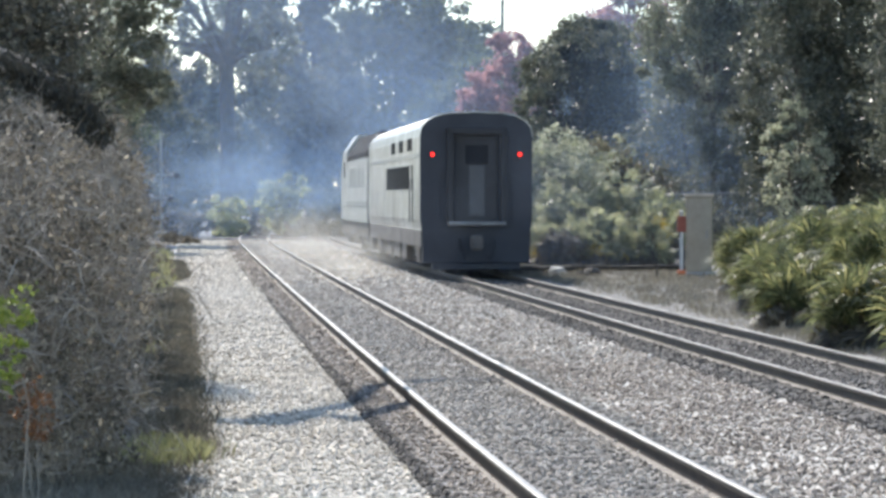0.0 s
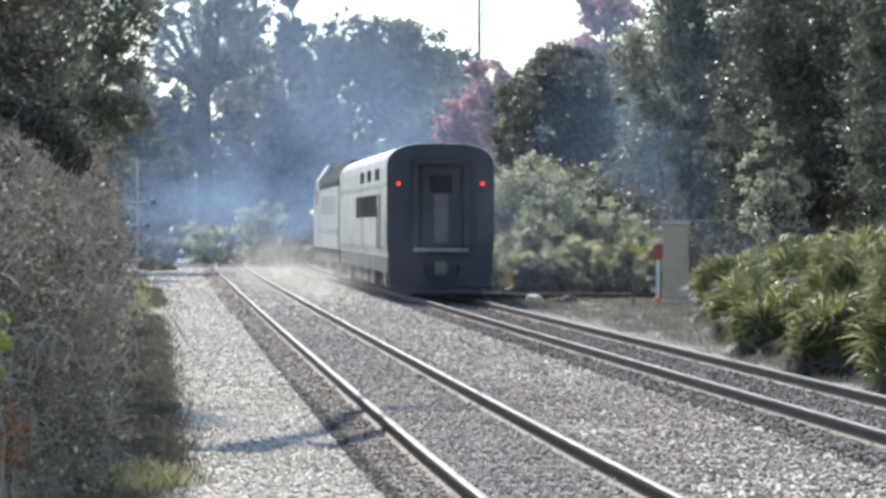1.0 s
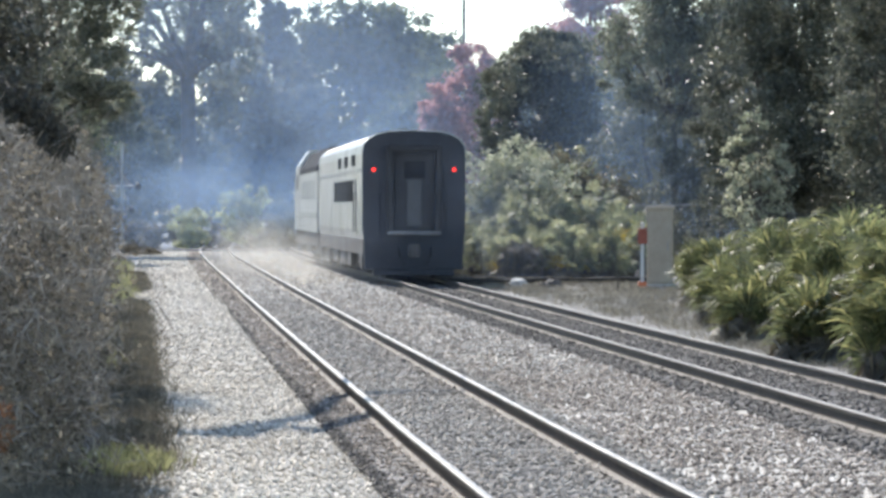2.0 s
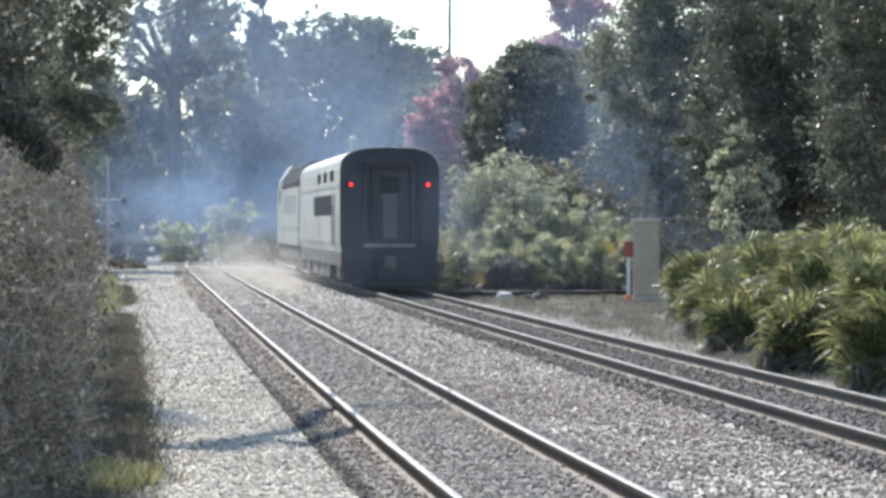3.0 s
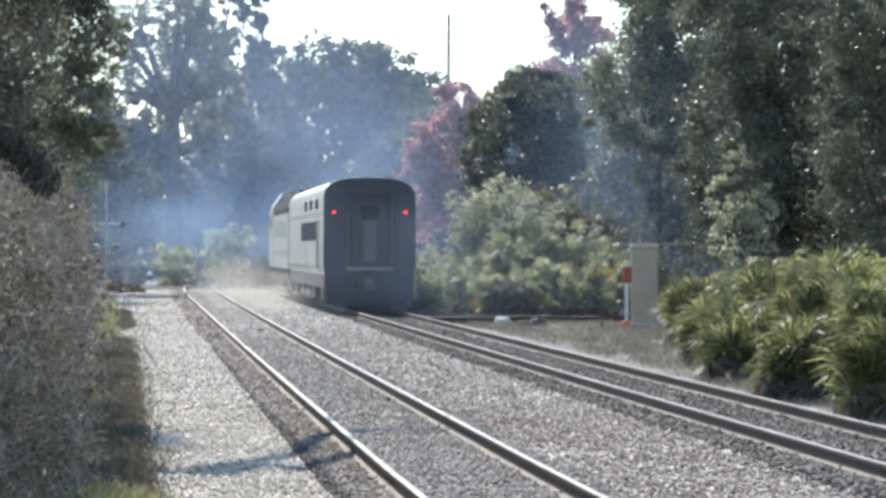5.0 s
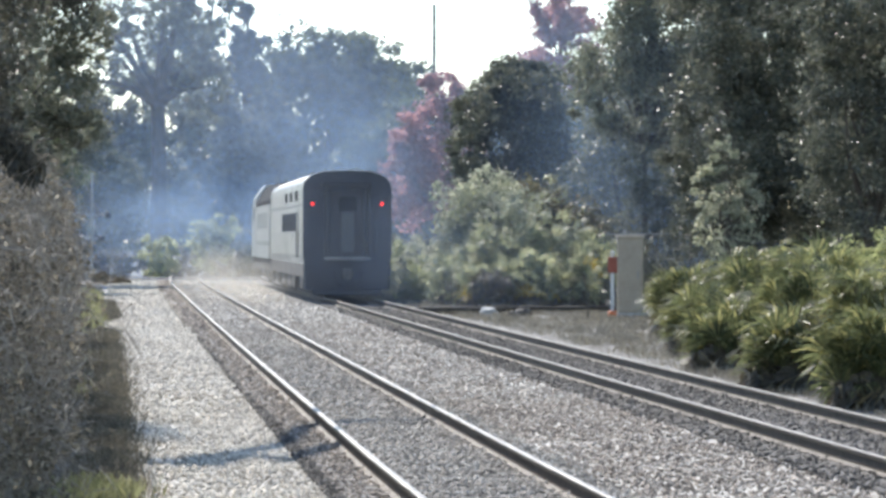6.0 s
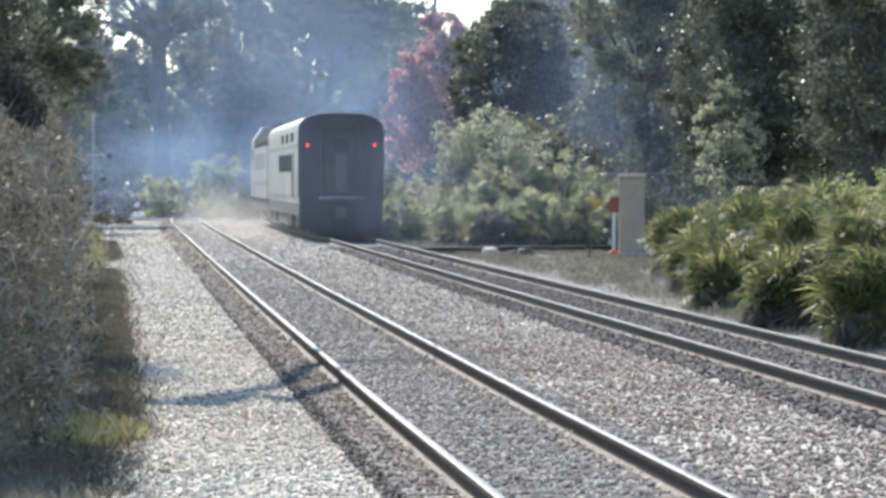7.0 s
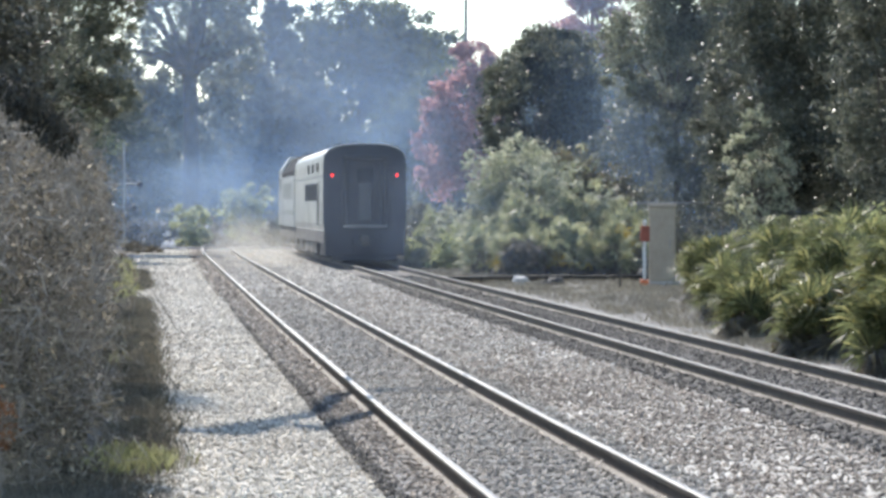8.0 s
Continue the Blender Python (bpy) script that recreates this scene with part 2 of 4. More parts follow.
GRASS_DRY = leafy("dry grass blades", (0.16, 0.145, 0.12), (0.29, 0.27, 0.225), (0.46, 0.43, 0.37), 0.6, 0.45)
GRASS_VERGE = leafy("verge grass in hedge-shadow brown", (0.09, 0.082, 0.066), (0.185, 0.17, 0.135), (0.32, 0.28, 0.22), 0.6, 0.4, 0.3)
GRASS_YEL = leafy("yellow-green grass blades", (0.26, 0.26, 0.12), (0.42, 0.41, 0.21), (0.52, 0.49, 0.30), 0.6, 0.45)
# Grey-green leaves, lightened further to paint in the haze.
GREY_GREEN = leafy("grey-green vine leaves paled for haze", (0.27, 0.28, 0.20), (0.50, 0.52, 0.38), (0.66, 0.62, 0.50), 0.5, 0.58, 0.2)
DUSK_LEAF = leafy("dull grey-brown oak leaves", (0.06, 0.058, 0.045), (0.15, 0.145, 0.11), (0.34, 0.32, 0.25), 0.45, 0.32)
RUSSET_GREEN = leafy("rusty green leaves", (0.09, 0.08, 0.05), (0.17, 0.15, 0.08), (0.30, 0.20, 0.10), 0.5, 0.4)
MOSS = leafy("hanging dark moss", (0.03, 0.03, 0.025), (0.06, 0.058, 0.045), (0.09, 0.08, 0.06), 0.8, 0.15)
SMOKE = smoky("blue diesel smoke", (0.26, 0.37, 0.54), 0.40, 1.6)
HAZE = smoky("thin blue haze", (0.33, 0.43, 0.60), 0.28, 0.9)
HAZE_NEAR = smoky("bluish drifting haze", (0.32, 0.45, 0.66), 0.17, 0.7)
DUST_THIN = smoky("thin trailing haze", (0.34, 0.42, 0.56), 0.065, 1.2)
VEIL = smoky("faint blue haze", (0.28, 0.39, 0.60), 0.09, 0.8)
DUST = smoky("pale track dust", (0.66, 0.64, 0.60), 0.34, 2.0)



# ---- mesh helpers ----
def finish(name, bm, mat, parent=None, label=""):
    me = bpy.data.meshes.new(name)
    bmesh.ops.recalc_face_normals(bm, faces=bm.faces[:])
    bm.to_mesh(me)
    bm.free()
    me.materials.append(mat)
    ob = new(name, me)
    if parent:
        ob.parent = parent
    if label:
        tagged(ob, label)
    return ob


part = finish


def arrays(name, verts, faces, mat, parent=None, label="", smooth=False):
    """A mesh object from numpy vertex and face arrays (all faces with one corner count)."""
    verts = np.asarray(verts, dtype=np.float32)
    faces = np.asarray(faces, dtype=np.int32)
    n, k = faces.shape
    me = bpy.data.meshes.new(name)
    me.vertices.add(len(verts))
    me.vertices.foreach_set("co", verts.ravel())
    me.loops.add(n * k)
    me.loops.foreach_set("vertex_index", faces.ravel())
    me.polygons.add(n)
    me.polygons.foreach_set("loop_start", np.arange(0, n * k, k, dtype=np.int32))
    me.update(calc_edges=True)
    if smooth:
        me.polygons.foreach_set("use_smooth", np.ones(n, dtype=bool))
    me.validate()
    me.materials.append(mat)
    ob = new(name, me)
    if parent:
        ob.parent = parent
    if label:
        tagged(ob, label)
    return ob


def box(bm, x0, x1, y0, y1, z0, z1, bevel=0.0):
    made = bmesh.ops.create_cube(bm, size=1.0, matrix=Matrix.LocRotScale(
        ((x0 + x1) / 2, (y0 + y1) / 2, (z0 + z1) / 2), None, (x1 - x0, y1 - y0, z1 - z0)))
    if bevel:
        edges = list({e for v in made["verts"] for e in v.link_edges})
        bmesh.ops.bevel(bm, geom=edges, offset=bevel, segments=2, affect="EDGES", profile=0.5)
    return bm


def boxed(name, dims, mat, parent=None, label="", bevel=0.01):
    return finish(name, box(bmesh.new(), *dims, bevel), mat, parent, label)


def tube(bm, points, radii, sides=7):
    """A round, tapering limb along points."""
    rings = []
    for i, p in enumerate(points):
        p = Vector(p)
        a, b = Vector(points[max(i - 1, 0)]), Vector(points[min(i + 1, len(points) - 1)])
        way = (b - a).normalized()
        u = way.orthogonal().normalized()
        w = way.cross(u)
        rings.append([bm.verts.new(p + radii[i] * (math.cos(k * math.tau / sides) * u + math.sin(k * math.tau / sides) * w))
                      for k in range(sides)])
    for r, s in zip(rings, rings[1:]):
        for k in range(sides):
            bm.faces.new((r[k], r[(k + 1) % sides], s[(k + 1) % sides], s[k]))
    bm.faces.new(rings[0])
    bm.faces.new(rings[-1])
    return bm


def sweep(bm, profile, y0, y1, x_at=None, steps=1):
    """A closed (x, z) profile drawn along y."""
    rings = []
    for i in range(steps + 1):
        y = y0 + (y1 - y0) * i / steps
        dx, dz = (x_at(y), fall(y)) if x_at else (0.0, 0.0)
        rings.append([bm.verts.new((x + dx, y, z + dz)) for x, z in profile])
    n = len(profile)
    for r, s in zip(rings, rings[1:]):
        for k in range(n):
            bm.faces.new((r[k], r[(k + 1) % n], s[(k + 1) % n], s[k]))
    bm.faces.new(rings[0])
    bm.faces.new(rings[-1])
    return bm


# ---- the line: gentle curve to the right, tightening past the road ----
def bend(y):
    o = 1.5e-5 * max(y - 40.0, 0.0) ** 2 + 0.0045 * max(y - 32.0, 0.0)
    return o + 3.0e-4 * max(y - 150.0, 0.0) ** 2 + 7.0e-4 * max(y - 182.0, 0.0) ** 2


TRACK_1, TRACK_2 = 3.33, 8.18


def fall(y):
    """The land drops gently past the road."""
    return -0.014 * min(max(y - 191.0, 0.0), 110.0)


def ground():
    rng = np.random.default_rng(3)
    ys = np.concatenate([np.arange(-40, 20, 4.0), np.arange(20, 120, 0.8), np.arange(120, 300, 4.0),
                         np.array([300, 340, 400, 500, 700, 1000, 1600, 3000.0])])
    xs = np.concatenate([np.array([-1500, -500, -150, -60, -30, -15.0]), np.arange(-8, 24, 0.8),
                         np.array([26, 30, 40, 60, 100, 200, 500, 1500.0])])
    X, Y = np.meshgrid(xs, ys)
    Z = np.zeros_like(X)
    Z += 0.05 * np.sin(X * 1.7 + Y * 0.31) * np.sin(Y * 0.53 + 1.0) * (X > 10.5) * (X < 30)
    Z += rng.normal(0, 0.004, X.shape) * (np.abs(X - 6) < 20)
    Z += np.array([fall(k) for k in ys])[:, None]
    v = np.stack([X, Y, Z], -1).reshape(-1, 3)
    w = len(xs)
    i = (np.arange(len(ys) - 1)[:, None] * w + np.arange(w - 1)[None, :]).ravel()
    f = np.stack([i, i + 1, i + 1 + w, i + w], 1)
    tagged(arrays("ground", v, f, GROUND, smooth=True), "pale grey gravel with dry soil beside it", "ground", kind="structure")


def stones(name, label, mat, zones, top_of):
    """Loose ballast: broken eight-sided stones lying on a bed."""
    rng = np.random.default_rng(len(name))
    pos, size = [], []
    for x0, x1, y0, y1, per_m2, s in zones:
        n = int((x1 - x0) * (y1 - y0) * per_m2)
        y = rng.uniform(y0, y1, n)
        x = rng.uniform(x0, x1, n) + np.array([bend(k) for k in y])
        pos.append(np.stack([x, y, top_of + rng.uniform(-0.005, 0.015, n)], 1))
        size.append(rng.uniform(0.6, 1.35, n) * s)
    pos, size = np.concatenate(pos), np.concatenate(size)
    n = len(pos)
    base = np.array([(1, 0, 0), (-1, 0, 0), (0, 1, 0), (0, -1, 0), (0, 0, 0.7), (0, 0, -0.6)])
    tri = np.array([(0, 2, 4), (2, 1, 4), (1, 3, 4), (3, 0, 4), (2, 0, 5), (1, 2, 5), (3, 1, 5), (0, 3, 5)])
    v = base[None] * rng.uniform(0.55, 1.25, (n, 6, 1)) + rng.normal(0, 0.16, (n, 6, 3))
    a = rng.uniform(0, math.tau, n)
    tilt = rng.normal(0, 0.5, n)
    ca, sa, ct, st = np.cos(a), np.sin(a), np.cos(tilt), np.sin(tilt)
    x, y, z = v[..., 0], v[..., 1], v[..., 2]
    y, z = ct[:, None] * y - st[:, None] * z, st[:, None] * y + ct[:, None] * z
    x, y = ca[:, None] * x - sa[:, None] * y, sa[:, None] * x + ca[:, None] * y
    v = np.stack([x, y, z], -1) * size[:, None, None] + pos[:, None]
    f = (np.arange(n) * 6)[:, None, None] + tri[None]
    tagged(arrays(name, v.reshape(-1, 3), f.reshape(-1, 3), mat), label, "ballast", kind="stuff")


RAIL_FOOT = [(-0.07, 0.0), (0.07, 0.0), (0.07, 0.012), (0.012, 0.03), (0.012, 0.125), (0.034, 0.135),
             (0.034, 0.158), (-0.034, 0.158), (-0.034, 0.135), (-0.012, 0.125), (-0.012, 0.03), (-0.07, 0.012)]
RAIL_TOP = [(-0.034, 0.158), (0.034, 0.158), (0.036, 0.163), (0.033, 0.171), (0.022, 0.176), (-0.022, 0.176), (-0.033, 0.171), (-0.036, 0.163)]


def track(centre, bed_mat, head_mat, label):
    end = 300.0
    bed = [(-1.4, -0.05), (1.4, -0.05), (1.2, 0.022), (-1.2, 0.022)]
    tagged(finish("ballast_bed", sweep(bmesh.new(), [(x + centre, z) for x, z in bed], -20, end, bend, 120), bed_mat),
           label, "ballast bed", kind="structure")
    line = tagged(new("railway_track"), "two steel rails with polished heads on timber ties in ballast", "railway track", "railway tracks")
    for side in (-1, 1):
        x = centre + side * 0.7525
        rail = part("rail", sweep(bmesh.new(), [(x + a, z + 0.02) for a, z in RAIL_FOOT], -20, end, bend, 130), RAIL_SIDE, line, "rust-brown steel rail")
        part("rail_head", sweep(bmesh.new(), [(x + a, z + 0.022) for a, z in RAIL_TOP], -20, end, bend, 130), head_mat, rail, "sun-bright worn running surface")
    tie = bpy.data.meshes.new("tie")
    bm = box(bmesh.new(), -1.28, 1.28, -0.11, 0.11, -0.13, 0.034, 0.012)
    bm.to_mesh(tie)
    bm.free()
    tie.materials.append(TIE)
    for i in range(150):
        y = 20.0 + i * 0.56
        t = new("tie", tie)
        t.parent = line
        t.matrix_local = pose(centre + bend(y) + random.uniform(-0.04, 0.04), y, random.uniform(-0.012, 0.0), 0, 0, random.uniform(-1.2, 1.2))


def road():
    tagged(finish("road", sweep(bmesh.new(), [(-120.0, -0.1), (160.0, -0.1), (160.0, 0.06), (-120.0, 0.06)], 184.0, 191.0), ASPHALT),
           "worn grey asphalt road that crosses the tracks", "road", kind="structure")


# ---- plants ----
def leaf_quads(rng, centres, size, spread=0.5, droop=0.0):
    """A folded four-cornered leaf at each centre, turned at random."""
    n = len(centres)
    a = rng.normal(0, 1, (n, 3))
    a[:, 2] -= droop
    a /= np.linalg.norm(a, axis=1)[:, None]
    b = np.cross(a, rng.normal(0, 1, (n, 3)))
    b /= np.linalg.norm(b, axis=1)[:, None] + 1e-9
    s = size * rng.uniform(0.6, 1.4, n)[:, None]
    c = np.cross(a, b)
    v = np.stack([centres - a * s, centres + b * s * spread + c * s * 0.12, centres + a * s, centres - b * s * spread + c * s * 0.12], 1)
    return v.reshape(-1, 3), np.arange(n * 4).reshape(n, 4)


def clumped(rng, ellipsoids, count, clump=0.22, per=90, shell=0.5):
    """Places for leaves: many ragged clumps through the outer part of each ellipsoid (x, y, z, rx, ry, rz)."""
    vol = np.array([e[3] * e[4] * e[5] for e in ellipsoids]) ** (2 / 3)
    share = vol / vol.sum() * count
    out = []
    for e, c in zip(ellipsoids, share):
        k = max(int(c / per), 3)
        d = rng.normal(0, 1, (k, 3))
        d /= np.linalg.norm(d, axis=1)[:, None]
        r = rng.uniform(shell, 1.0, k) ** 0.7 * rng.uniform(0.85, 1.15, k)
        mid = np.array(e[:3]) + d * r[:, None] * np.array(e[3:])
        rad = clump * (e[3] * e[4] * e[5]) ** (1 / 3) * rng.uniform(0.5, 1.4, k)
        n = rng.poisson(per, k)
        pts = np.repeat(mid, n, 0) + rng.normal(0, 0.55, (n.sum(), 3)) * np.repeat(rad, n)[:, None] * np.array((1, 1, 0.75))
        out.append(pts)
    return np.concatenate(out)


def tree(name, label, x, y, crown, leaf_mat, count, leaf, trunk_r, seed, lean=0.0, clump=0.22, per=90, shell=0.5, group="trees beside the line"):
    """A trunk with limbs that reach into a ragged crown; crown ellipsoids stand relative to the foot."""
    rng = np.random.default_rng(seed)
    rnd = random.Random(seed)
    thing = tagged(new(name), label, "tree", group)
    thing.matrix_world = pose(x, y, fall(y))
    crown = [(e[0], e[1], e[2] - fall(y), *e[3:]) for e in crown]
    top = max(e[2] for e in crown)
    low = min(e[2] - e[5] for e in crown)
    fork = max(low + 0.15 * (top - low), 0.8)
    bm = bmesh.new()
    pts = [(lean * t * fork + 0.06 * math.sin(5 * t + seed), 0.05 * math.sin(4 * t), t * fork - 0.1 * (t == 0)) for t in np.linspace(0, 1, 6)]
    tube(bm, pts, [trunk_r * (1.35 - 0.2 * i if i < 2 else 1.0 - 0.05 * i) for i in range(6)], 10)
    foot = Vector(pts[-1])
    for e in crown:
        for k in range(3):
            goal = Vector((e[0] + rnd.uniform(-0.6, 0.6) * e[3], e[1] + rnd.uniform(-0.6, 0.6) * e[4], e[2] + rnd.uniform(-0.3, 0.7) * e[5]))
            mid = foot.lerp(goal, 0.5) + Vector((rnd.uniform(-0.3, 0.3), rnd.uniform(-0.3, 0.3), rnd.uniform(0.0, 0.5)))
            limb = tube(bmesh.new(), [foot - Vector((0, 0, 0.2)), foot.lerp(mid, 0.5), mid, mid.lerp(goal, 0.5), goal], [trunk_r * s for s in (0.6, 0.5, 0.36, 0.22, 0.06)], 6)
            part("limb", limb, BARK, thing)
    part("trunk", bm, BARK, thing)
    v, f = leaf_quads(rng, clumped(rng, crown, count, clump, per, shell), leaf)
    arrays("crown", v, f, leaf_mat, thing)
    return thing


def bush(name, label, x, y, lumps, leaf_mat, count, leaf, seed, clump=0.25, per=60, stems=14, category="bush", twigs=0):
    rng = np.random.default_rng(seed)
    rnd = random.Random(seed)
    thing = tagged(new(name), label, category)
    thing.matrix_world = pose(x, y, fall(y))
    lumps = [(e[0], e[1], e[2] - 0.5 * fall(y), *e[3:5], e[5] - 0.5 * fall(y)) for e in lumps]
    thick = min(0.025, leaf * 0.35)
    bm = bmesh.new()
    for k in range(stems):
        e = lumps[k % len(lumps)]
        g = Vector((e[0] + rnd.uniform(-0.7, 0.7) * e[3], e[1] + rnd.uniform(-0.7, 0.7) * e[4], e[2] + rnd.uniform(-0.2, 0.8) * e[5]))
        b = Vector((e[0] + rnd.uniform(-0.3, 0.3) * e[3], e[1] + rnd.uniform(-0.3, 0.3) * e[4], -0.05))
        m = b.lerp(g, 0.5) + Vector((rnd.uniform(-0.1, 0.1), rnd.uniform(-0.1, 0.1), 0.1))
        tube(bm, [b, m, g], [k2 * thick for k2 in (1.0, 0.64, 0.24)], 5)
    tagged(part("branchwork", bm, TWIG, thing), kind="stuff")
    p = clumped(rng, lumps, count, clump, per, 0.35)
    p[:, 2] = np.maximum(p[:, 2], 0.02)
    v, f = leaf_quads(rng, p, leaf)
    arrays("foliage", v, f, leaf_mat, thing)
    if twigs:
        v, f = leaf_quads(rng, clumped(rng, lumps, twigs, 0.3, 12, 0.5), 0.17, 0.03)
        v[:, 2] = np.maximum(v[:, 2], 0.01)
        arrays("twig_tangle", v, f, TWIG, thing, "fine pale bare twigs")
    return thing


def frond_mesh(seed, blades=23, length=0.5):
    """A fan of narrow folded blades that droop at their tips."""
    rnd = random.Random(seed)
    vs, fs = [], []
    for i in range(blades):
        a = radians(-115 + 230 * i / (blades - 1) + rnd.uniform(-4, 4))
        ln = length * rnd.uniform(0.8, 1.1) * (1.0 - 0.15 * abs(a))
        d = Vector((math.sin(a), math.cos(a), 0))
        s = Vector((math.cos(a), -math.sin(a), 0))
        w = 0.017
        mid, tip = d * ln * 0.55, d * ln
        mid.z, tip.z = rnd.uniform(-0.01, 0.05), -rnd.uniform(0.02, 0.22)
        o = len(vs)
        vs += [d * 0.03, mid + s * w + Vector((0, 0, 0.012)), tip, mid - s * w + Vector((0, 0, 0.012))]
        fs.append((o, o + 1, o + 2, o + 3))
    me = bpy.data.meshes.new("frond")
    me.from_pydata([tuple(v) for v in vs], [], fs)
    return me


FROND_SETS = {}


def frond_set(mat):
    if mat.name not in FROND_SETS:
        FROND_SETS[mat.name] = [frond_mesh(s) for s in range(5)]
        for me in FROND_SETS[mat.name]:
            me.materials.append(mat)
    return FROND_SETS[mat.name]


def fan_palm(x, y, spread, height, fronds, seed, gold=0.08, dry=0.2, green=PALM):
    """A low clump of fan palms: stalks from the ground, each with a fan at its end, dead ones hanging below."""
    rnd = random.Random(seed)
    thing = tagged(new("fan_palm"), "low clump of withered brown fan palm fronds" if dry > 0.9 else "low clump of green fan palms paled as by haze" if green == PALM_HAZED else "low clump of green fan palms with dry lower fronds", "palm", "fan palms beside the line")
    thing.matrix_world = pose(x, y, 0)
    bm = bmesh.new()
    for i in range(fronds):
        a, r = rnd.uniform(0, math.tau), math.sqrt(rnd.random())
        u = rnd.random()
        end = Vector((math.cos(a) * r * spread, math.sin(a) * r * spread, height * (0.12 + 0.88 * u) * (1.08 - 0.42 * r * r)))
        root = Vector((end.x * 0.45, end.y * 0.45, 0.0))
        tube(bm, [root, root.lerp(end, 0.6) + Vector((0, 0, 0.08)), end], [0.016, 0.011, 0.008], 4)
        dead = u < dry and rnd.random() < 0.8
        mat = PALM_DRY if dead else PALM_GOLD if (rnd.random() < gold and u < 0.6) else green
        f = new("frond", rnd.choice(frond_set(mat)))
        f.parent = thing
        out = math.degrees(a) - 90 + rnd.uniform(-45, 45)
        tilt = rnd.uniform(-70, -10) if dead else rnd.uniform(5, 85)
        f.matrix_local = pose(end.x, end.y, end.z, 0, 0, out) @ pose(0, 0, 0, tilt, rnd.uniform(-25, 25), 0) @ Matrix.Scale(rnd.uniform(0.8, 1.25), 4)
    tagged(part("stalkwork", bm, PALM_DRY, thing), kind="stuff")


def grass(name, label, mat, patches, seed):
    """Tufts of thin blades; each patch is x0, x1, y0, y1, blades, height."""
    rng = np.random.default_rng(seed)
    vs = []
    for x0, x1, y0, y1, n, h in patches:
        k = max(n // 25, 1)
        tx, ty = rng.uniform(x0, x1, k), rng.uniform(y0, y1, k)
        i = rng.integers(0, k, n)
        b = np.stack([tx[i] + rng.normal(0, 0.16, n), ty[i] + rng.normal(0, 0.3, n), np.full(n, -0.02)], 1)
        a = rng.uniform(0, math.tau, n)
        ln = h * rng.uniform(0.4, 1.2, n)
        lean = rng.uniform(0.1, 0.7, n) * ln
        d = np.stack([np.cos(a), np.sin(a), np.zeros(n)], 1)
        s = np.stack([-np.sin(a), np.cos(a), np.zeros(n)], 1) * 0.0035
        mid = b + d * (lean * 0.35)[:, None] + np.array((0, 0, 1)) * (ln * 0.6)[:, None]
        tip = b + d * lean[:, None] + np.array((0, 0, 1)) * ln[:, None]
        vs.append(np.stack([b - s, b + s, mid + s * 0.8, tip], 1))
        vs.append(np.stack([b - s, mid + s * 0.8, tip, mid - s * 0.8], 1))
    v = np.concatenate(vs).reshape(-1, 3)
    tagged(arrays(name, v, np.arange(len(v)).reshape(-1, 4), mat), label, "grass", kind="stuff")


ground()
track(TRACK_1, BED, RAIL_HEAD, "sooty grey ballast under the near track")
track(TRACK_2, BED_OLD, RAIL_DULL, "dark old ballast under the far track")
road()
stones("loose_gravel", "pale grey loose gravel stones on the path", STONE_PALE,
       [(-0.1, 2.05, 21, 45, 260, 0.026), (-0.1, 2.05, 45, 90, 95, 0.034), (-0.3, 2.05, 90, 182, 32, 0.052)], 0.002)
stones("ballast_between_tracks", "tan-grey loose ballast stones between the tracks", STONE_TAN,
       [(4.6, 6.8, 21, 50, 250, 0.026), (4.6, 6.8, 50, 90, 70, 0.034)], 0.002)
stones("dusty_ballast", "pale dusty ballast stones between the tracks towards the road", STONE_MID,
       [(4.6, 6.8, 46, 90, 45, 0.034), (4.55, 6.85, 90, 182, 40, 0.052), (2.62, 4.6, 66, 85, 60, 0.032), (2.62, 4.62, 85, 180, 34, 0.05)], 0.012)
stones("track_stones", "sooty grey ballast stones between the rails", STONE_DARK,
       [(2.62, 4.66, 21, 45, 250, 0.026), (2.62, 4.66, 45, 85, 80, 0.032)], 0.022)
stones("shoulder_stones", "tan-grey stones outside the near rail", STONE_TAN,
       [(2.1, 2.62, 21, 45, 250, 0.026), (2.02, 2.62, 45, 85, 105, 0.034), (1.9, 2.62, 85, 180, 40, 0.052)], 0.022)
stones("trench_stones", "dark dirty stones along the edge of the ballast", STONE_OLD,
       [(1.97, 2.12, 21, 45, 420, 0.024), (1.98, 2.06, 45, 75, 200, 0.03)], 0.026)
stones("old_track_stones", "dark sooty ballast stones of the far track", STONE_OLD,
       [(6.75, 9.6, 28, 80, 100, 0.032), (6.8, 9.6, 80, 110, 35, 0.045)], 0.022)


# ---- the train ----
def car_profile(half, sill, shoulder, top, n=10):
    """Half-round roof over straight, slightly tucked sides."""
    pts = [(-half + 0.05, sill), (half - 0.05, sill), (half, sill + 0.35), (half, shoulder)]
    for i in range(1, n):
        a = math.pi * i / n
        c, s = math.cos(a), math.sin(a)
        pts.append((half * math.copysign(abs(c) ** 0.62, c), shoulder + (top - shoulder) * s ** 0.85))
    pts += [(-half, shoulder), (-half, sill + 0.35)]
    return pts


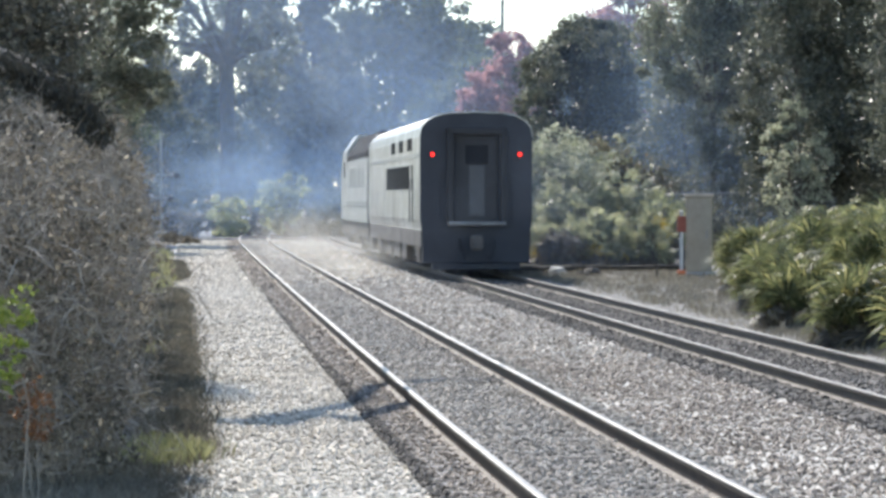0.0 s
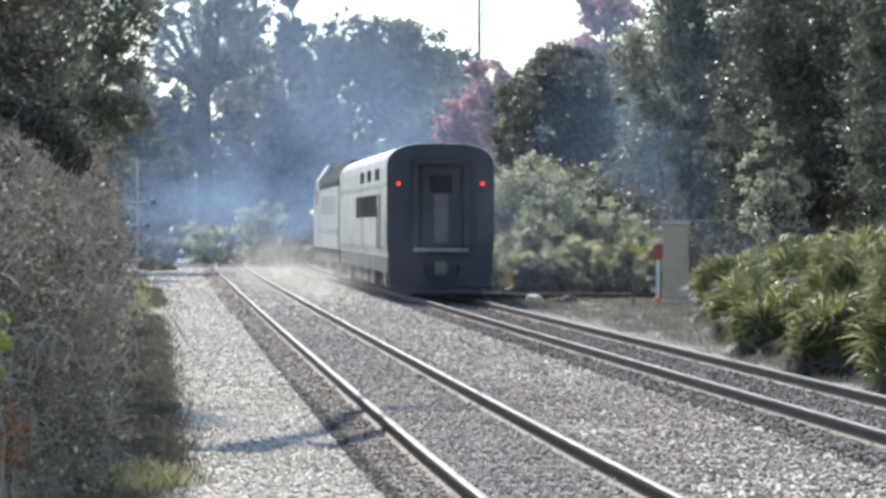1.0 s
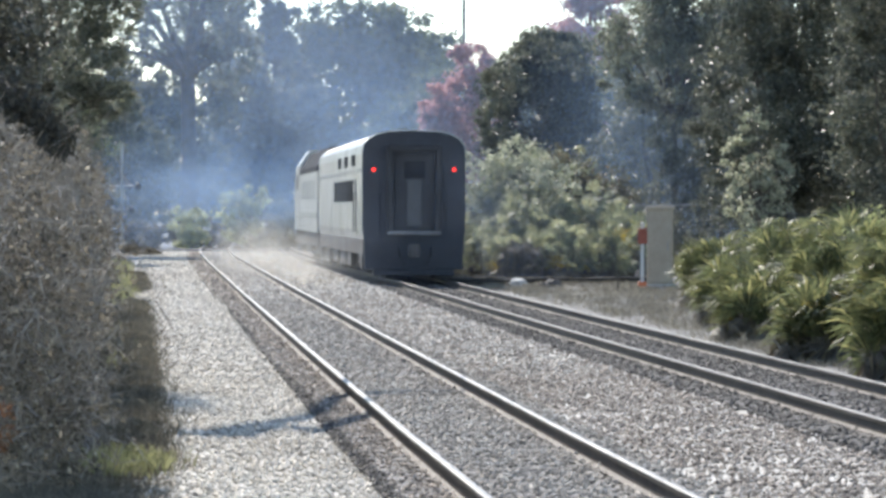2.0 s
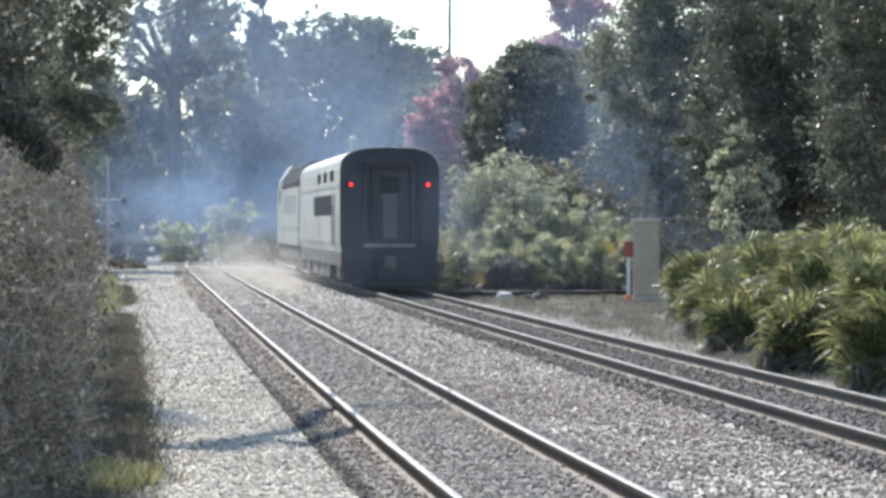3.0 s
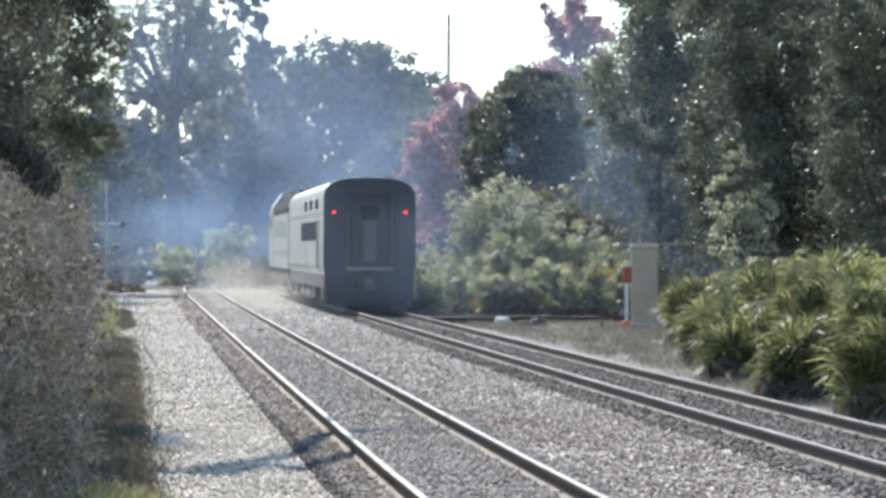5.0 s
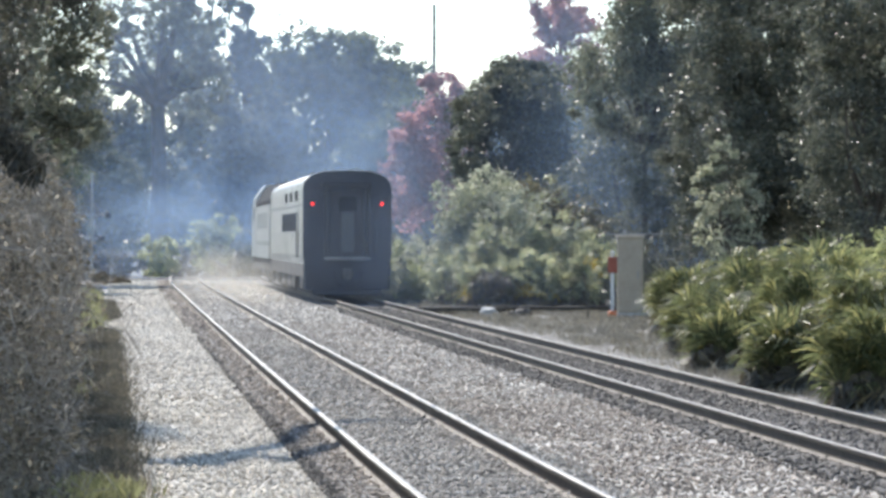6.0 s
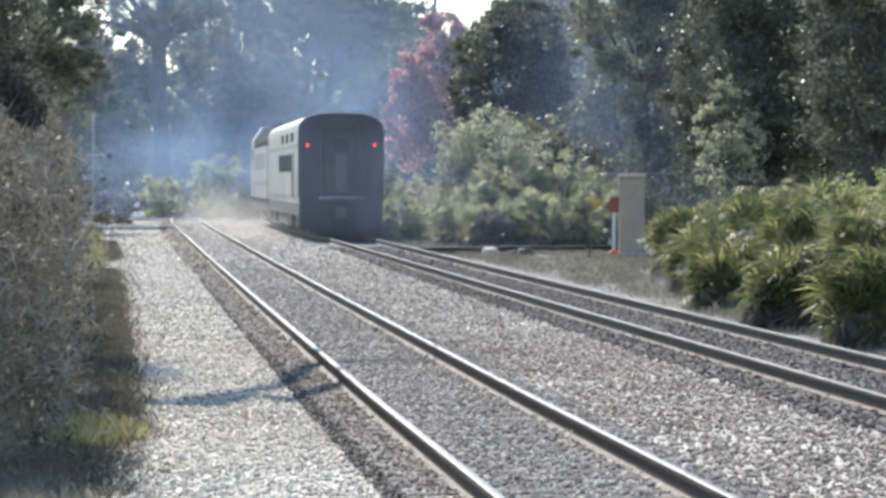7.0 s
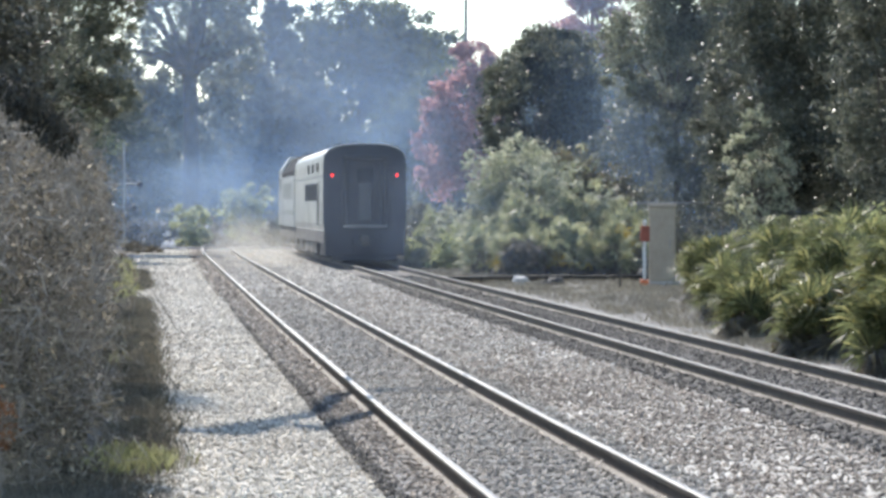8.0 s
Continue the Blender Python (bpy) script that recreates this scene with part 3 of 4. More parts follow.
def truck(parent, y, wheelbase):
    bm = bmesh.new()
    for s in (-1, 1):
        box(bm, s * 1.22 - 0.12, s * 1.22 + 0.12, y - wheelbase / 2 - 0.5, y + wheelbase / 2 + 0.5, 0.42, 0.8, 0.04)
        for e in (-1, 1):
            box(bm, s * 1.22 - 0.16, s * 1.22 + 0.16, y + e * wheelbase / 2 - 0.18, y + e * wheelbase / 2 + 0.18, 0.3, 0.6, 0.04)
    box(bm, -1.15, 1.15, y - 0.3, y + 0.3, 0.5, 0.85, 0.04)
    part("truck", bm, UNDER, parent, "dusty steel truck frame")
    made = []
    for e in (-1, 1):
        bm = bmesh.new()
        for s in (-1, 1):
            bmesh.ops.create_cone(bm, cap_ends=True, segments=28, radius1=0.455, radius2=0.455, depth=0.13,
                                  matrix=Matrix.Translation((s * 0.75, 0, 0)) @ pose(0, 0, 0, 0, 90, 0))
            bmesh.ops.create_cone(bm, cap_ends=True, segments=12, radius1=0.16, radius2=0.12, depth=0.2,
                                  matrix=Matrix.Translation((s * 0.87, 0, 0)) @ pose(0, 0, 0, 0, 90, 0))
        bmesh.ops.create_cone(bm, cap_ends=True, segments=12, radius1=0.08, radius2=0.08, depth=1.5, matrix=pose(0, 0, 0, 0, 90, 0))
        w = part("wheelset", bm, UNDER, parent)
        made.append((w, (0, y + e * wheelbase / 2, 0.455)))
    return made


def passenger_car():
    """Stainless passenger car; rail level at z = 0, its rear end at y = 0, running towards +y."""
    car = tagged(new("passenger_car"), "stainless steel passenger car with dark end wall and red tail lamps", "train car")
    half, length = 1.525, 25.9
    body = part("body", sweep(bmesh.new(), car_profile(half, 1.18, 3.72, 4.39), 0.12, length), STEEL, car, "fluted stainless steel car body")
    for z in (1.5, 1.62, 1.74, 1.86, 1.98, 2.1):
        bm = bmesh.new()
        for s in (-1, 1):
            box(bm, s * half - 0.012, s * half + 0.012, 0.4, length - 0.3, z - 0.03, z + 0.03)
        part("flute", bm, STEEL, body)
    boxed("letter_board", (-half - 0.02, -half + 0.01, 0.3, length - 0.2, 3.18, 3.3), ROOF, car)
    boxed("letter_board", (half - 0.01, half + 0.02, 0.3, length - 0.2, 3.18, 3.3), ROOF, car)
    # dark end wall with a recessed doorway
    rim = car_profile(half, 1.18, 3.72, 4.39)
    bm = bmesh.new()
    outer = [bm.verts.new((x, 0.0, z)) for x, z in rim]
    face = bm.faces.new(outer)
    made = bmesh.ops.extrude_face_region(bm, geom=[face])
    for v in [g for g in made["geom"] if isinstance(g, bmesh.types.BMVert)]:
        v.co.y = 0.115
    part("end_wall", bm, END_DARK, car, "dark painted end wall")
    bm = bmesh.new()
    arch = rim[3:-1]
    loops = [[bm.verts.new((x * k, y, 2.6 + (z - 2.6) * k)) for x, z in arch] for k, y in ((1.0, -0.03), (1.014, -0.03), (1.014, 0.2), (1.0, 0.2))]
    for a, b in zip(loops, loops[1:]):
        for i in range(len(arch) - 1):
            bm.faces.new((a[i], a[i + 1], b[i + 1], b[i]))
    part("roof_collar", bm, STEEL, car, "bright stainless roof edge")
    bm = bmesh.new()
    for s in (-1, 1):
        box(bm, s * 0.72 - 0.09, s * 0.72 + 0.09, -0.32, 0.0, 1.42, 3.95, 0.04)
    box(bm, -0.81, 0.81, -0.32, 0.0, 3.78, 3.98, 0.04)
    part("diaphragm", bm, RUBBER, car, "black rubber gangway frame")
    door = boxed("end_door", (-0.58, 0.58, -0.06, -0.004, 1.45, 3.7), RUBBER, car, "black end door", 0.01)
    boxed("door_window", (-0.3, 0.32, -0.075, -0.055, 3.0, 3.5), PANE, door, "dim glass pane")
    # Thin grey plate paints the pale reflection on the door.
    boxed("door_reflection", (-0.2, 0.22, -0.09, -0.07, 1.6, 2.95), DOOR_REFLECTION, door, "grey reflection drawn as a plate on the door")
    boxed("end_sill", (-0.78, 0.78, -0.42, -0.02, 1.32, 1.44), PALE_BAR, car, "scuffed pale steel foot plate", 0.03)
    for s in (-1, 1):
        lamp = part("tail_lamp", bmesh_disc(0.052, 0.06, (s * 1.19, -0.03, 3.25)), TAIL_RED, car, "glowing red tail lamp")
        part("lamp_hood", bmesh_ring(0.085, 0.056, 0.05, (s * 1.19, -0.03, 3.25)), RUBBER, lamp)
        bm = bmesh.new()
        tube(bm, [(s * 0.98, 0.0, 1.5), (s * 0.98, -0.07, 1.55), (s * 0.98, -0.07, 2.6), (s * 0.98, 0.0, 2.65)], [0.016] * 4, 6)
        part("grab_rail", bm, END_DARK, car)
    # underframe, coupler, hoses
    boxed("underframe", (-1.42, 1.42, 0.02, length - 0.1, 0.82, 1.2), UNDER, car, "dusty dark underframe", 0.03)
    # Apron and the block below it fill in the dark of trucks and shadow.
    boxed("end_apron", (-1.46, 1.46, 0.0, 0.35, 0.30, 1.2), END_DARK, car, "dark end apron", 0.03)
    boxed("under_end_block", (-1.2, 1.2, 0.05, 0.4, 0.12, 0.32), END_DARK, car, "dark block for the trucks and shadow below", 0.03)
    for s in (-1, 1):
        x0, x1 = sorted((s * 1.32, s * 1.5))
        boxed("side_skirt", (x0, x1, 0.1, length - 0.2, 0.72, 1.2), UNDER, car, "dusty dark side skirt", 0.03)
        for y in (0.7, 6.2, 19.2, 24.6):
            boxed("side_step", (x0, x1, y, y + 0.9, 0.3, 0.74), UNDER, car, "", 0.02)
    bm = box(bmesh.new(), -0.16, 0.16, -0.62, 0.2, 0.72, 1.0, 0.05)
    box(bm, -0.2, 0.12, -0.78, -0.5, 0.66, 1.06, 0.06)
    part("coupler", bm, UNDER, car, "steel knuckle coupler")
    for s in (-0.45, 0.5):
        bm = bmesh.new()
        tube(bm, [(s, -0.02, 0.95), (s * 0.95, -0.3, 0.7), (s * 0.7, -0.42, 0.42), (s * 0.5, -0.35, 0.5)], [0.03] * 4, 6)
        part("air_hose", bm, RUBBER, car)
    for y0, y1 in ((6.6, 9.2), (10.0, 13.4), (14.2, 17.6)):
        boxed("equipment_box", (-1.44, 1.44, y0, y1, 0.28, 0.84), UNDER, car, "dusty underfloor equipment box", 0.04)
    # windows on both sides
    for s in (-1, 1):
        x0, x1 = sorted((s * half - 0.015, s * half + 0.02))
        for y in (4.3, 8.2, 11.9):
            boxed("upper_window", (x0, x1, y - 0.95, y + 0.95, 3.40, 3.74), PANE, car, "small dark upper window", 0.005)
        for k in range(6):
            y = 4.4 + 1.83 * k
            boxed("lower_window", (x0, x1, y, y + 1.79, 2.32, 2.97), PANE, car, "wide dark tinted window", 0.005)
        boxed("window_rail", (x0 - 0.01, x1 + 0.01, 4.2, 15.6, 2.97, 3.02), ROOF, car)
        d = boxed("side_door", (x0, x1, 2.6, 3.5, 1.3, 3.3), STEEL, car, "steel vestibule door", 0.005)
        boxed("door_window", (x0 - 0.01, x1 + 0.01, 2.85, 3.25, 2.3, 3.0), PANE, d)
        for y in (2.45, 3.65):
            bm = bmesh.new()
            tube(bm, [(s * (half + 0.05), y, 1.4), (s * (half + 0.05), y, 2.6)], [0.018, 0.018], 6)
            part("grab_rail", bm, RUBBER, car)
        for y in (1.9, 4.4, 7.6, 12.2, 16.8, 20.6, 23.4):
            boxed("panel_seam", (x0, x1 - 0.006 if s > 0 else x1, y, y + 0.07, 1.4, 2.3), ROOF, car, "", 0.0)
    for y in (4.0, 9.5, 15.0, 21.0):
        boxed("roof_vent", (-0.4, 0.4, y, y + 1.1, 4.33, 4.44), ROOF, car, "", 0.03)
    return car, truck(car, 3.7, 2.6) + truck(car, 22.0, 2.6)


def bmesh_disc(r, depth, at):
    bm = bmesh.new()
    bmesh.ops.create_cone(bm, cap_ends=True, segments=18, radius1=r, radius2=r * 0.8, depth=depth, matrix=Matrix.Translation(at) @ pose(0, 0, 0, 90, 0, 0))
    return bm


def bmesh_ring(r, hole, depth, at):
    bm = bmesh.new()
    n = 18
    rings = [[bm.verts.new((at[0] + q * math.cos(k * math.tau / n), at[1] + y, at[2] + q * math.sin(k * math.tau / n))) for k in range(n)]
             for q, y in ((r, 0.04), (r, -depth), (hole, -depth), (hole, 0.04))]
    for a, b in zip(rings, rings[1:]):
        for k in range(n):
            bm.faces.new((a[k], a[(k + 1) % n], b[(k + 1) % n], b[k]))
    return bm


def locomotive():
    """Diesel locomotive ahead of the car; its rear end at y = 0."""
    loco = tagged(new("locomotive"), "silver diesel locomotive with dark roof ahead of the passenger car", "locomotive")
    half, length = 1.54, 21.0
    low = [(-half, 1.2), (half, 1.2), (half, 3.5), (-half, 3.5)]
    part("side_body", sweep(bmesh.new(), low, 0.0, 17.0), LOCO_SIDE, loco, "silver painted engine body")
    roof = [(-half, 3.504), (half, 3.504), (half, 3.7), (1.05, 4.42), (-1.05, 4.42), (-half, 3.7)]
    part("roof", sweep(bmesh.new(), roof, 0.0, 15.4), LOCO_ROOF, loco, "dark blue-black sloping roof")
    cab = [(-half, 1.2), (half, 1.2), (half, 3.9), (1.1, 4.55), (-1.1, 4.55), (-half, 3.9)]
    bm = bmesh.new()
    rings = []
    for y, k in ((15.4, 1.0), (19.0, 1.0), (20.2, 0.82), (21.0, 0.62)):
        rings.append([bm.verts.new((x + 0.0, y, 1.2 + (z - 1.2) * k) if z > 1.3 else (x, y, z)) for x, z in cab])
    for a, b in zip(rings, rings[1:]):
        for k in range(6):
            bm.faces.new((a[k], a[(k + 1) % 6], b[(k + 1) % 6], b[k]))
    bm.faces.new(rings[0])
    bm.faces.new(rings[-1])
    for v in bm.verts:
        if v.co.y < 15.5:
            v.co.x *= 1.012
    part("cab", bm, LOCO_SIDE, loco, "silver cab with sloping nose")
    for s in (-1, 1):
        x0, x1 = sorted((s * half - 0.02, s * half + 0.03))
        boxed("cab_window", (x0, x1, 17.3, 18.3, 2.9, 3.5), PANE, loco, "dark cab window", 0.01)
        for y in (2.0, 5.0, 8.0, 11.0):
            boxed("grille", (x0, x1, y, y + 2.2, 2.5, 3.2), ROOF, loco, "dark radiator grille", 0.01)
        boxed("stripe", (x0, x1 - 0.012, 0.3, 15.2, 1.75, 1.95), ROOF, loco, "dull grey painted stripe", 0.0)
    boxed("fuel_tank", (-1.4, 1.4, 8.0, 13.0, 0.35, 1.18), UNDER, loco, "dusty fuel tank", 0.08)
    boxed("underframe", (-1.48, 1.48, 0.05, 20.9, 0.65, 1.22), UNDER, loco, "", 0.03)
    boxed("exhaust_stack", (-0.5, 0.5, 9.6, 10.6, 4.40, 4.62), LOCO_ROOF, loco, "sooty exhaust stack", 0.03)
    return loco, truck(loco, 3.6, 2.75) + truck(loco, 17.3, 2.75)


CAR, CAR_WHEELS = passenger_car()
LOCO, LOCO_WHEELS = locomotive()
RAIL_LEVEL = 0.196


# ---- beside the line, towards the road ----
def relay_cabinet():
    c = tagged(new("relay_cabinet"), "tall grey metal signal relay cabinet on a concrete pad", "cabinet")
    c.matrix_world = pose(15.29, 97.0, 0, 0, 0, -8)
    boxed("body", (-0.38, 0.38, -0.35, 0.35, 0.12, 2.28), CABINET, c, "", 0.03)
    boxed("roof", (-0.42, 0.42, -0.4, 0.4, 2.26, 2.38), CABINET, c, "overhanging metal lid", 0.03)
    d = boxed("door", (-0.34, 0.34, -0.372, -0.345, 0.2, 2.2), CABINET, c, "", 0.006)
    boxed("handle", (0.2, 0.24, -0.42, -0.37, 1.1, 1.35), ALU, d, "steel door handle", 0.006)
    boxed("base", (-0.5, 0.5, -0.5, 0.5, -0.1, 0.13), ROCK, c, "concrete pad", 0.03)
    bm = bmesh.new()
    tube(bm, [(-0.15, 0.0, 2.36), (-0.15, 0, 2.52)], [0.05, 0.05], 10)
    part("lamp_cap", bm, ALU, c, "bright metal cap")


def marker_post():
    p = tagged(new("marker_post"), "white post with a faded red marker near its top", "marker post")
    p.matrix_world = pose(14.55, 95.5, 0)
    bm = bmesh.new()
    tube(bm, [(0, 0, -0.1), (0, 0, 1.85)], [0.055, 0.05], 10)
    part("post", bm, WHITE, p)
    boxed("marker", (-0.13, 0.13, -0.09, 0.03, 1.3, 1.75), RED, p, "faded red target plate", 0.02)
    bm = bmesh.new()
    bmesh.ops.create_uvsphere(bm, u_segments=12, v_segments=8, radius=0.06, matrix=Matrix.Translation((0, -0.02, 1.86)))
    part("cap", bm, WHITE, p)
    boxed("foot", (-0.12, 0.12, -0.1, 0.1, -0.05, 0.22), ORANGE, p, "orange plastic foot", 0.03)


def wire_rail():
    p = tagged(new("pipe_rail"), "thin galvanised pipe rail behind the relay cabinet", "railing")
    p.matrix_world = pose(16.9, 104.0, 0)
    for x in (1.4,):
        bm = bmesh.new()
        tube(bm, [(x, 0, -0.1), (x, 0, 2.4)], [0.022, 0.022], 8)
        part("post", bm, UNDER, p)
    bm = bmesh.new()
    tube(bm, [(-1.3, 0, 2.4), (1.5, 0, 2.42)], [0.025, 0.025], 8)
    part("rail", bm, ALU, p)


def stake(x, y, h):
    bm = bmesh.new()
    tube(bm, [(0, 0, -0.1), (0.01, 0, h * 0.5), (0, 0, h)], [0.035, 0.03, 0.03], 7)
    s = finish("stake", bm, BARK)
    s.matrix_world = pose(x, y, 0, 2, 1, 0)
    tagged(s, "short weathered timber stake in dry grass", "stake")


def rock(x, y, r, seed, mat, label):
    rnd = random.Random(seed)
    bm = bmesh.new()
    bmesh.ops.create_icosphere(bm, subdivisions=2, radius=r)
    for v in bm.verts:
        v.co *= rnd.uniform(0.8, 1.15)
        v.co.z *= 0.6
    ob = finish("rock", bm, mat)
    ob.matrix_world = pose(x, y, r * 0.3, 0, 0, seed * 37)
    tagged(ob, label, "rock", "rocks beside the far track")


def crossing_signal():
    s = tagged(new("crossing_signal"), "aluminium road crossing signal mast with lamp arms", "crossing signal")
    s.matrix_world = pose(-0.38, 190.5, 0)
    bm = bmesh.new()
    tube(bm, [(0, 0, -0.1), (0, 0, 5.9)], [0.1, 0.07], 10)
    part("mast", bm, ALU, s)
    for z, w in ((3.55, 0.9), (2.25, 0.55)):
        bm = bmesh.new()
        tube(bm, [(-w, 0, z), (w, 0, z)], [0.05, 0.05], 8)
        arm = part("lamp_arm", bm, ALU, s)
        for e in (-1, 1):
            lamp = part("lamp_head", bmesh_disc(0.2, 0.25, (e * w, -0.05, z)), ALU if e < 0 else RUBBER, arm, "round signal lamp head with hood")
    boxed("base", (-0.35, 0.35, -0.35, 0.35, -0.1, 0.4), ROCK, s, "concrete base", 0.03)


def antenna():
    bm = bmesh.new()
    tube(bm, [(0, 0, -0.2), (0, 0, 16.0), (0, 0, 33.0)], [0.34, 0.26, 0.2], 8)
    a = finish("antenna_mast", bm, UNDER)
    a.matrix_world = pose(41.5, 420.0, fall(420.0))
    tagged(a, "tall thin dark antenna mast beyond the trees", "antenna")


relay_cabinet()
marker_post()
wire_rail()
stake(13.4, 92.5, 0.62)
rock(11.4, 99.0, 0.3, 1, ROCK, "pale limestone lump on dark soil")
rock(12.3, 98.0, 0.28, 2, UNDER, "dark broken rock on the soil")
rock(11.9, 97.0, 0.2, 3, UNDER, "dark broken rock on the soil")
def timber(x, y, turn, mat, length=2.6):
    ob = boxed("timber", (-length / 2, length / 2, -0.13, 0.13, 0.0, 0.19), mat, None, "", 0.02)
    ob.matrix_world = pose(x, y, 0.012, 0, 0, turn)
    tagged(ob, "dark sleeper timber added for a dark line on the soil", "timber", "old timbers beside the track")


# Timbers added to draw the dark line on the soil before the palms.
for tx, ty, turn in ((10.9, 101.6, 4), (13.4, 102.2, -2), (15.3, 103.0, 9), (12.2, 103.4, 7), (10.6, 100.6, -6)):
    timber(tx, ty, turn, TIE_DARK)
crossing_signal()
antenna()

# ---- trees and bushes on the far side of the tracks ----
tree("oak_tree", "large dense oak with small shiny leaves", 19.4, 120, [(-0.6, 0, 7.6, 2.4, 3, 2.4), (1.7, 0, 10.4, 3.0, 3, 3.4), (2.4, 1, 6.6, 2.0, 3, 2.6), (-0.4, 0, 11.6, 1.6, 2, 2.0), (1.4, 0, 13.8, 2.6, 2.6, 2.2)],
     OAK_LEAF, 80000, 0.08, 0.12, 11, clump=0.17, per=170, shell=0.45)
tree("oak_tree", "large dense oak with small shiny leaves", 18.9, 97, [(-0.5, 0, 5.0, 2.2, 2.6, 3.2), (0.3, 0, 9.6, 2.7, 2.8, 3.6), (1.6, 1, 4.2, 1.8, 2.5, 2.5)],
     OAK_SHADED, 86000, 0.064, 0.14, 12, clump=0.16, per=170, shell=0.45)
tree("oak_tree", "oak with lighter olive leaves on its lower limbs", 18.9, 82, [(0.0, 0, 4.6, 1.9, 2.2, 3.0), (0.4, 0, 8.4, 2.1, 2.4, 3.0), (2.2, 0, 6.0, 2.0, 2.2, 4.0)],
     OAK_SHADED, 76000, 0.06, 0.16, 13, clump=0.16, per=160, shell=0.45)
tree("small_tree", "slender young tree with pale olive leaves", 17.4, 93, [(0.0, 0, 2.5, 0.9, 0.8, 1.1), (-0.5, 0, 3.7, 0.6, 0.6, 0.7), (0.5, 0, 3.3, 0.6, 0.6, 0.8), (-0.1, 0, 4.6, 0.4, 0.5, 0.5)],
     GREY_GREEN, 3600, 0.06, 0.06, 14, per=30)
tree("evergreen_tree", "dark round evergreen tree", 18.3, 150, [(0.0, 0, 6.6, 2.4, 2.6, 3.0), (-0.3, 0, 3.6, 1.9, 2.0, 2.2), (0.3, 0, 8.7, 1.6, 1.8, 1.4)],
     DARK_LEAF, 42000, 0.11, 0.1, 15, clump=0.28, per=220, shell=0.7)
tree("oak_tree", "hazy grey-green oak behind the relay cabinet", 22.0, 140, [(-0.6, 0, 3.4, 2.6, 2.4, 2.6), (1.8, 0, 3.6, 2.2, 2.2, 2.6), (1.0, 0, 6.6, 3.0, 2.6, 2.4)],
     PALE_LEAF, 26000, 0.11, 0.25, 16)
# Added crown that paints the evergreen's outer foliage paler at left and top.
tree("evergreen_edge", "added pale crown for the evergreen's lighter left and top edges", 17.5, 146, [(-1.3, 0, 8.0, 0.9, 1, 1.2), (-1.7, 0, 6.0, 0.8, 1, 1.4), (0.2, 0, 9.4, 1.1, 1, 0.8), (1.6, 0, 8.9, 0.9, 1, 0.9), (-1.2, 0, 3.8, 0.8, 1, 1.0)],
     PALE_LEAF, 7000, 0.1, 0.04, 27, per=40)
tree("maple_tree", "maple in red autumn leaf", 36.4, 265, [(0, 0, 16.5, 3.6, 3.0, 4.6), (1.2, 0, 12.2, 4.2, 4, 4), (-0.4, 0, 20.2, 2.4, 2.0, 2.5)],
     RED_LEAF, 18000, 0.2, 0.3, 17)
tree("maple_tree", "maple in thin dull red leaf", 26.6, 268, [(0, 0, 8.8, 3.1, 2.6, 5.0), (0.6, 0, 13.0, 2.1, 1.8, 2.6), (-2.4, 0, 7.0, 2.1, 1.9, 4.0), (1.9, 0, 8.0, 1.9, 1.9, 4.0)],
     RED_LEAF, 18000, 0.2, 0.28, 18)
for px, py, s, h, n, seed in ((13.6, 112, 1.3, 2.9, 90, 1), (15.2, 113, 1.4, 3.1, 90, 2), (16.6, 114, 1.2, 2.3, 60, 3), (12.7, 114, 0.9, 2.2, 45, 4),
                              (15.5, 118, 1.2, 4.3, 70, 5), (13.9, 120, 1.5, 4.1, 80, 6)):
    fan_palm(px, py, s, h, n + 25, seed, 0.12, 0.3, PALM_HAZED)
for px, py, s, h, n, seed in ((12.4, 109.5, 0.8, 1.5, 60, 31), (13.9, 109, 0.9, 1.7, 65, 32), (15.4, 109.5, 0.8, 1.5, 60, 33), (11.6, 111.5, 0.7, 1.8, 50, 34)):
    fan_palm(px, py, s, h, n, seed, 0.06, 0.15, PALM_HAZED)
fan_palm(12.6, 108.2, 0.55, 1.25, 55, 35, 0.0, 1.0, PALM_DRY)
fan_palm(15.7, 108.8, 0.35, 2.1, 22, 36, 0.5, 0.1, PALM_HAZED)
for px, py, s, h, n, seed in ((13.5, 77, 0.8, 1.5, 55, 11), (12.0, 66, 0.8, 1.25, 60, 12), (10.9, 58, 0.7, 1.1, 60, 13), (12.4, 58, 1.0, 2.1, 70, 14),
                              (10.3, 50, 0.6, 1.05, 60, 15), (11.6, 50, 0.9, 1.9, 65, 16), (13.4, 68, 1.0, 2.1, 60, 17), (10.3, 44.5, 0.6, 1.2, 50, 18), (11.5, 45, 0.8, 1.9, 60, 19), (13.2, 53, 0.9, 2.2, 50, 20)):
    fan_palm(px, py, s, h, n + 60, seed, 0.09, 0.4)
bush("green_bush", "feathery bright green bush above the fan palms", 14.0, 62, [(0, 0, 1.6, 1.0, 1.0, 0.8), (-0.9, 0, 1.2, 0.7, 0.8, 0.6), (0.9, 0, 1.9, 0.7, 0.8, 0.6)], YELLOW_BUSH, 7000, 0.04, 21)
bush("green_bush", "loose olive bush beside the fan palms", 13.2, 52, [(0, 0, 1.5, 0.8, 0.8, 0.8), (0.8, 0, 2.1, 0.6, 0.6, 0.5)], YELLOW_BUSH, 5000, 0.035, 24)
bush("vine_mound", "pale grey-green mound of vines among the fan palms", 13.2, 112.5, [(0, 0, 1.5, 1.0, 0.9, 1.3), (2.2, 0, 2.0, 0.9, 0.8, 0.7), (0.8, 0, 3.0, 1.3, 0.9, 1.0)], GREY_GREEN, 5000, 0.06, 26)
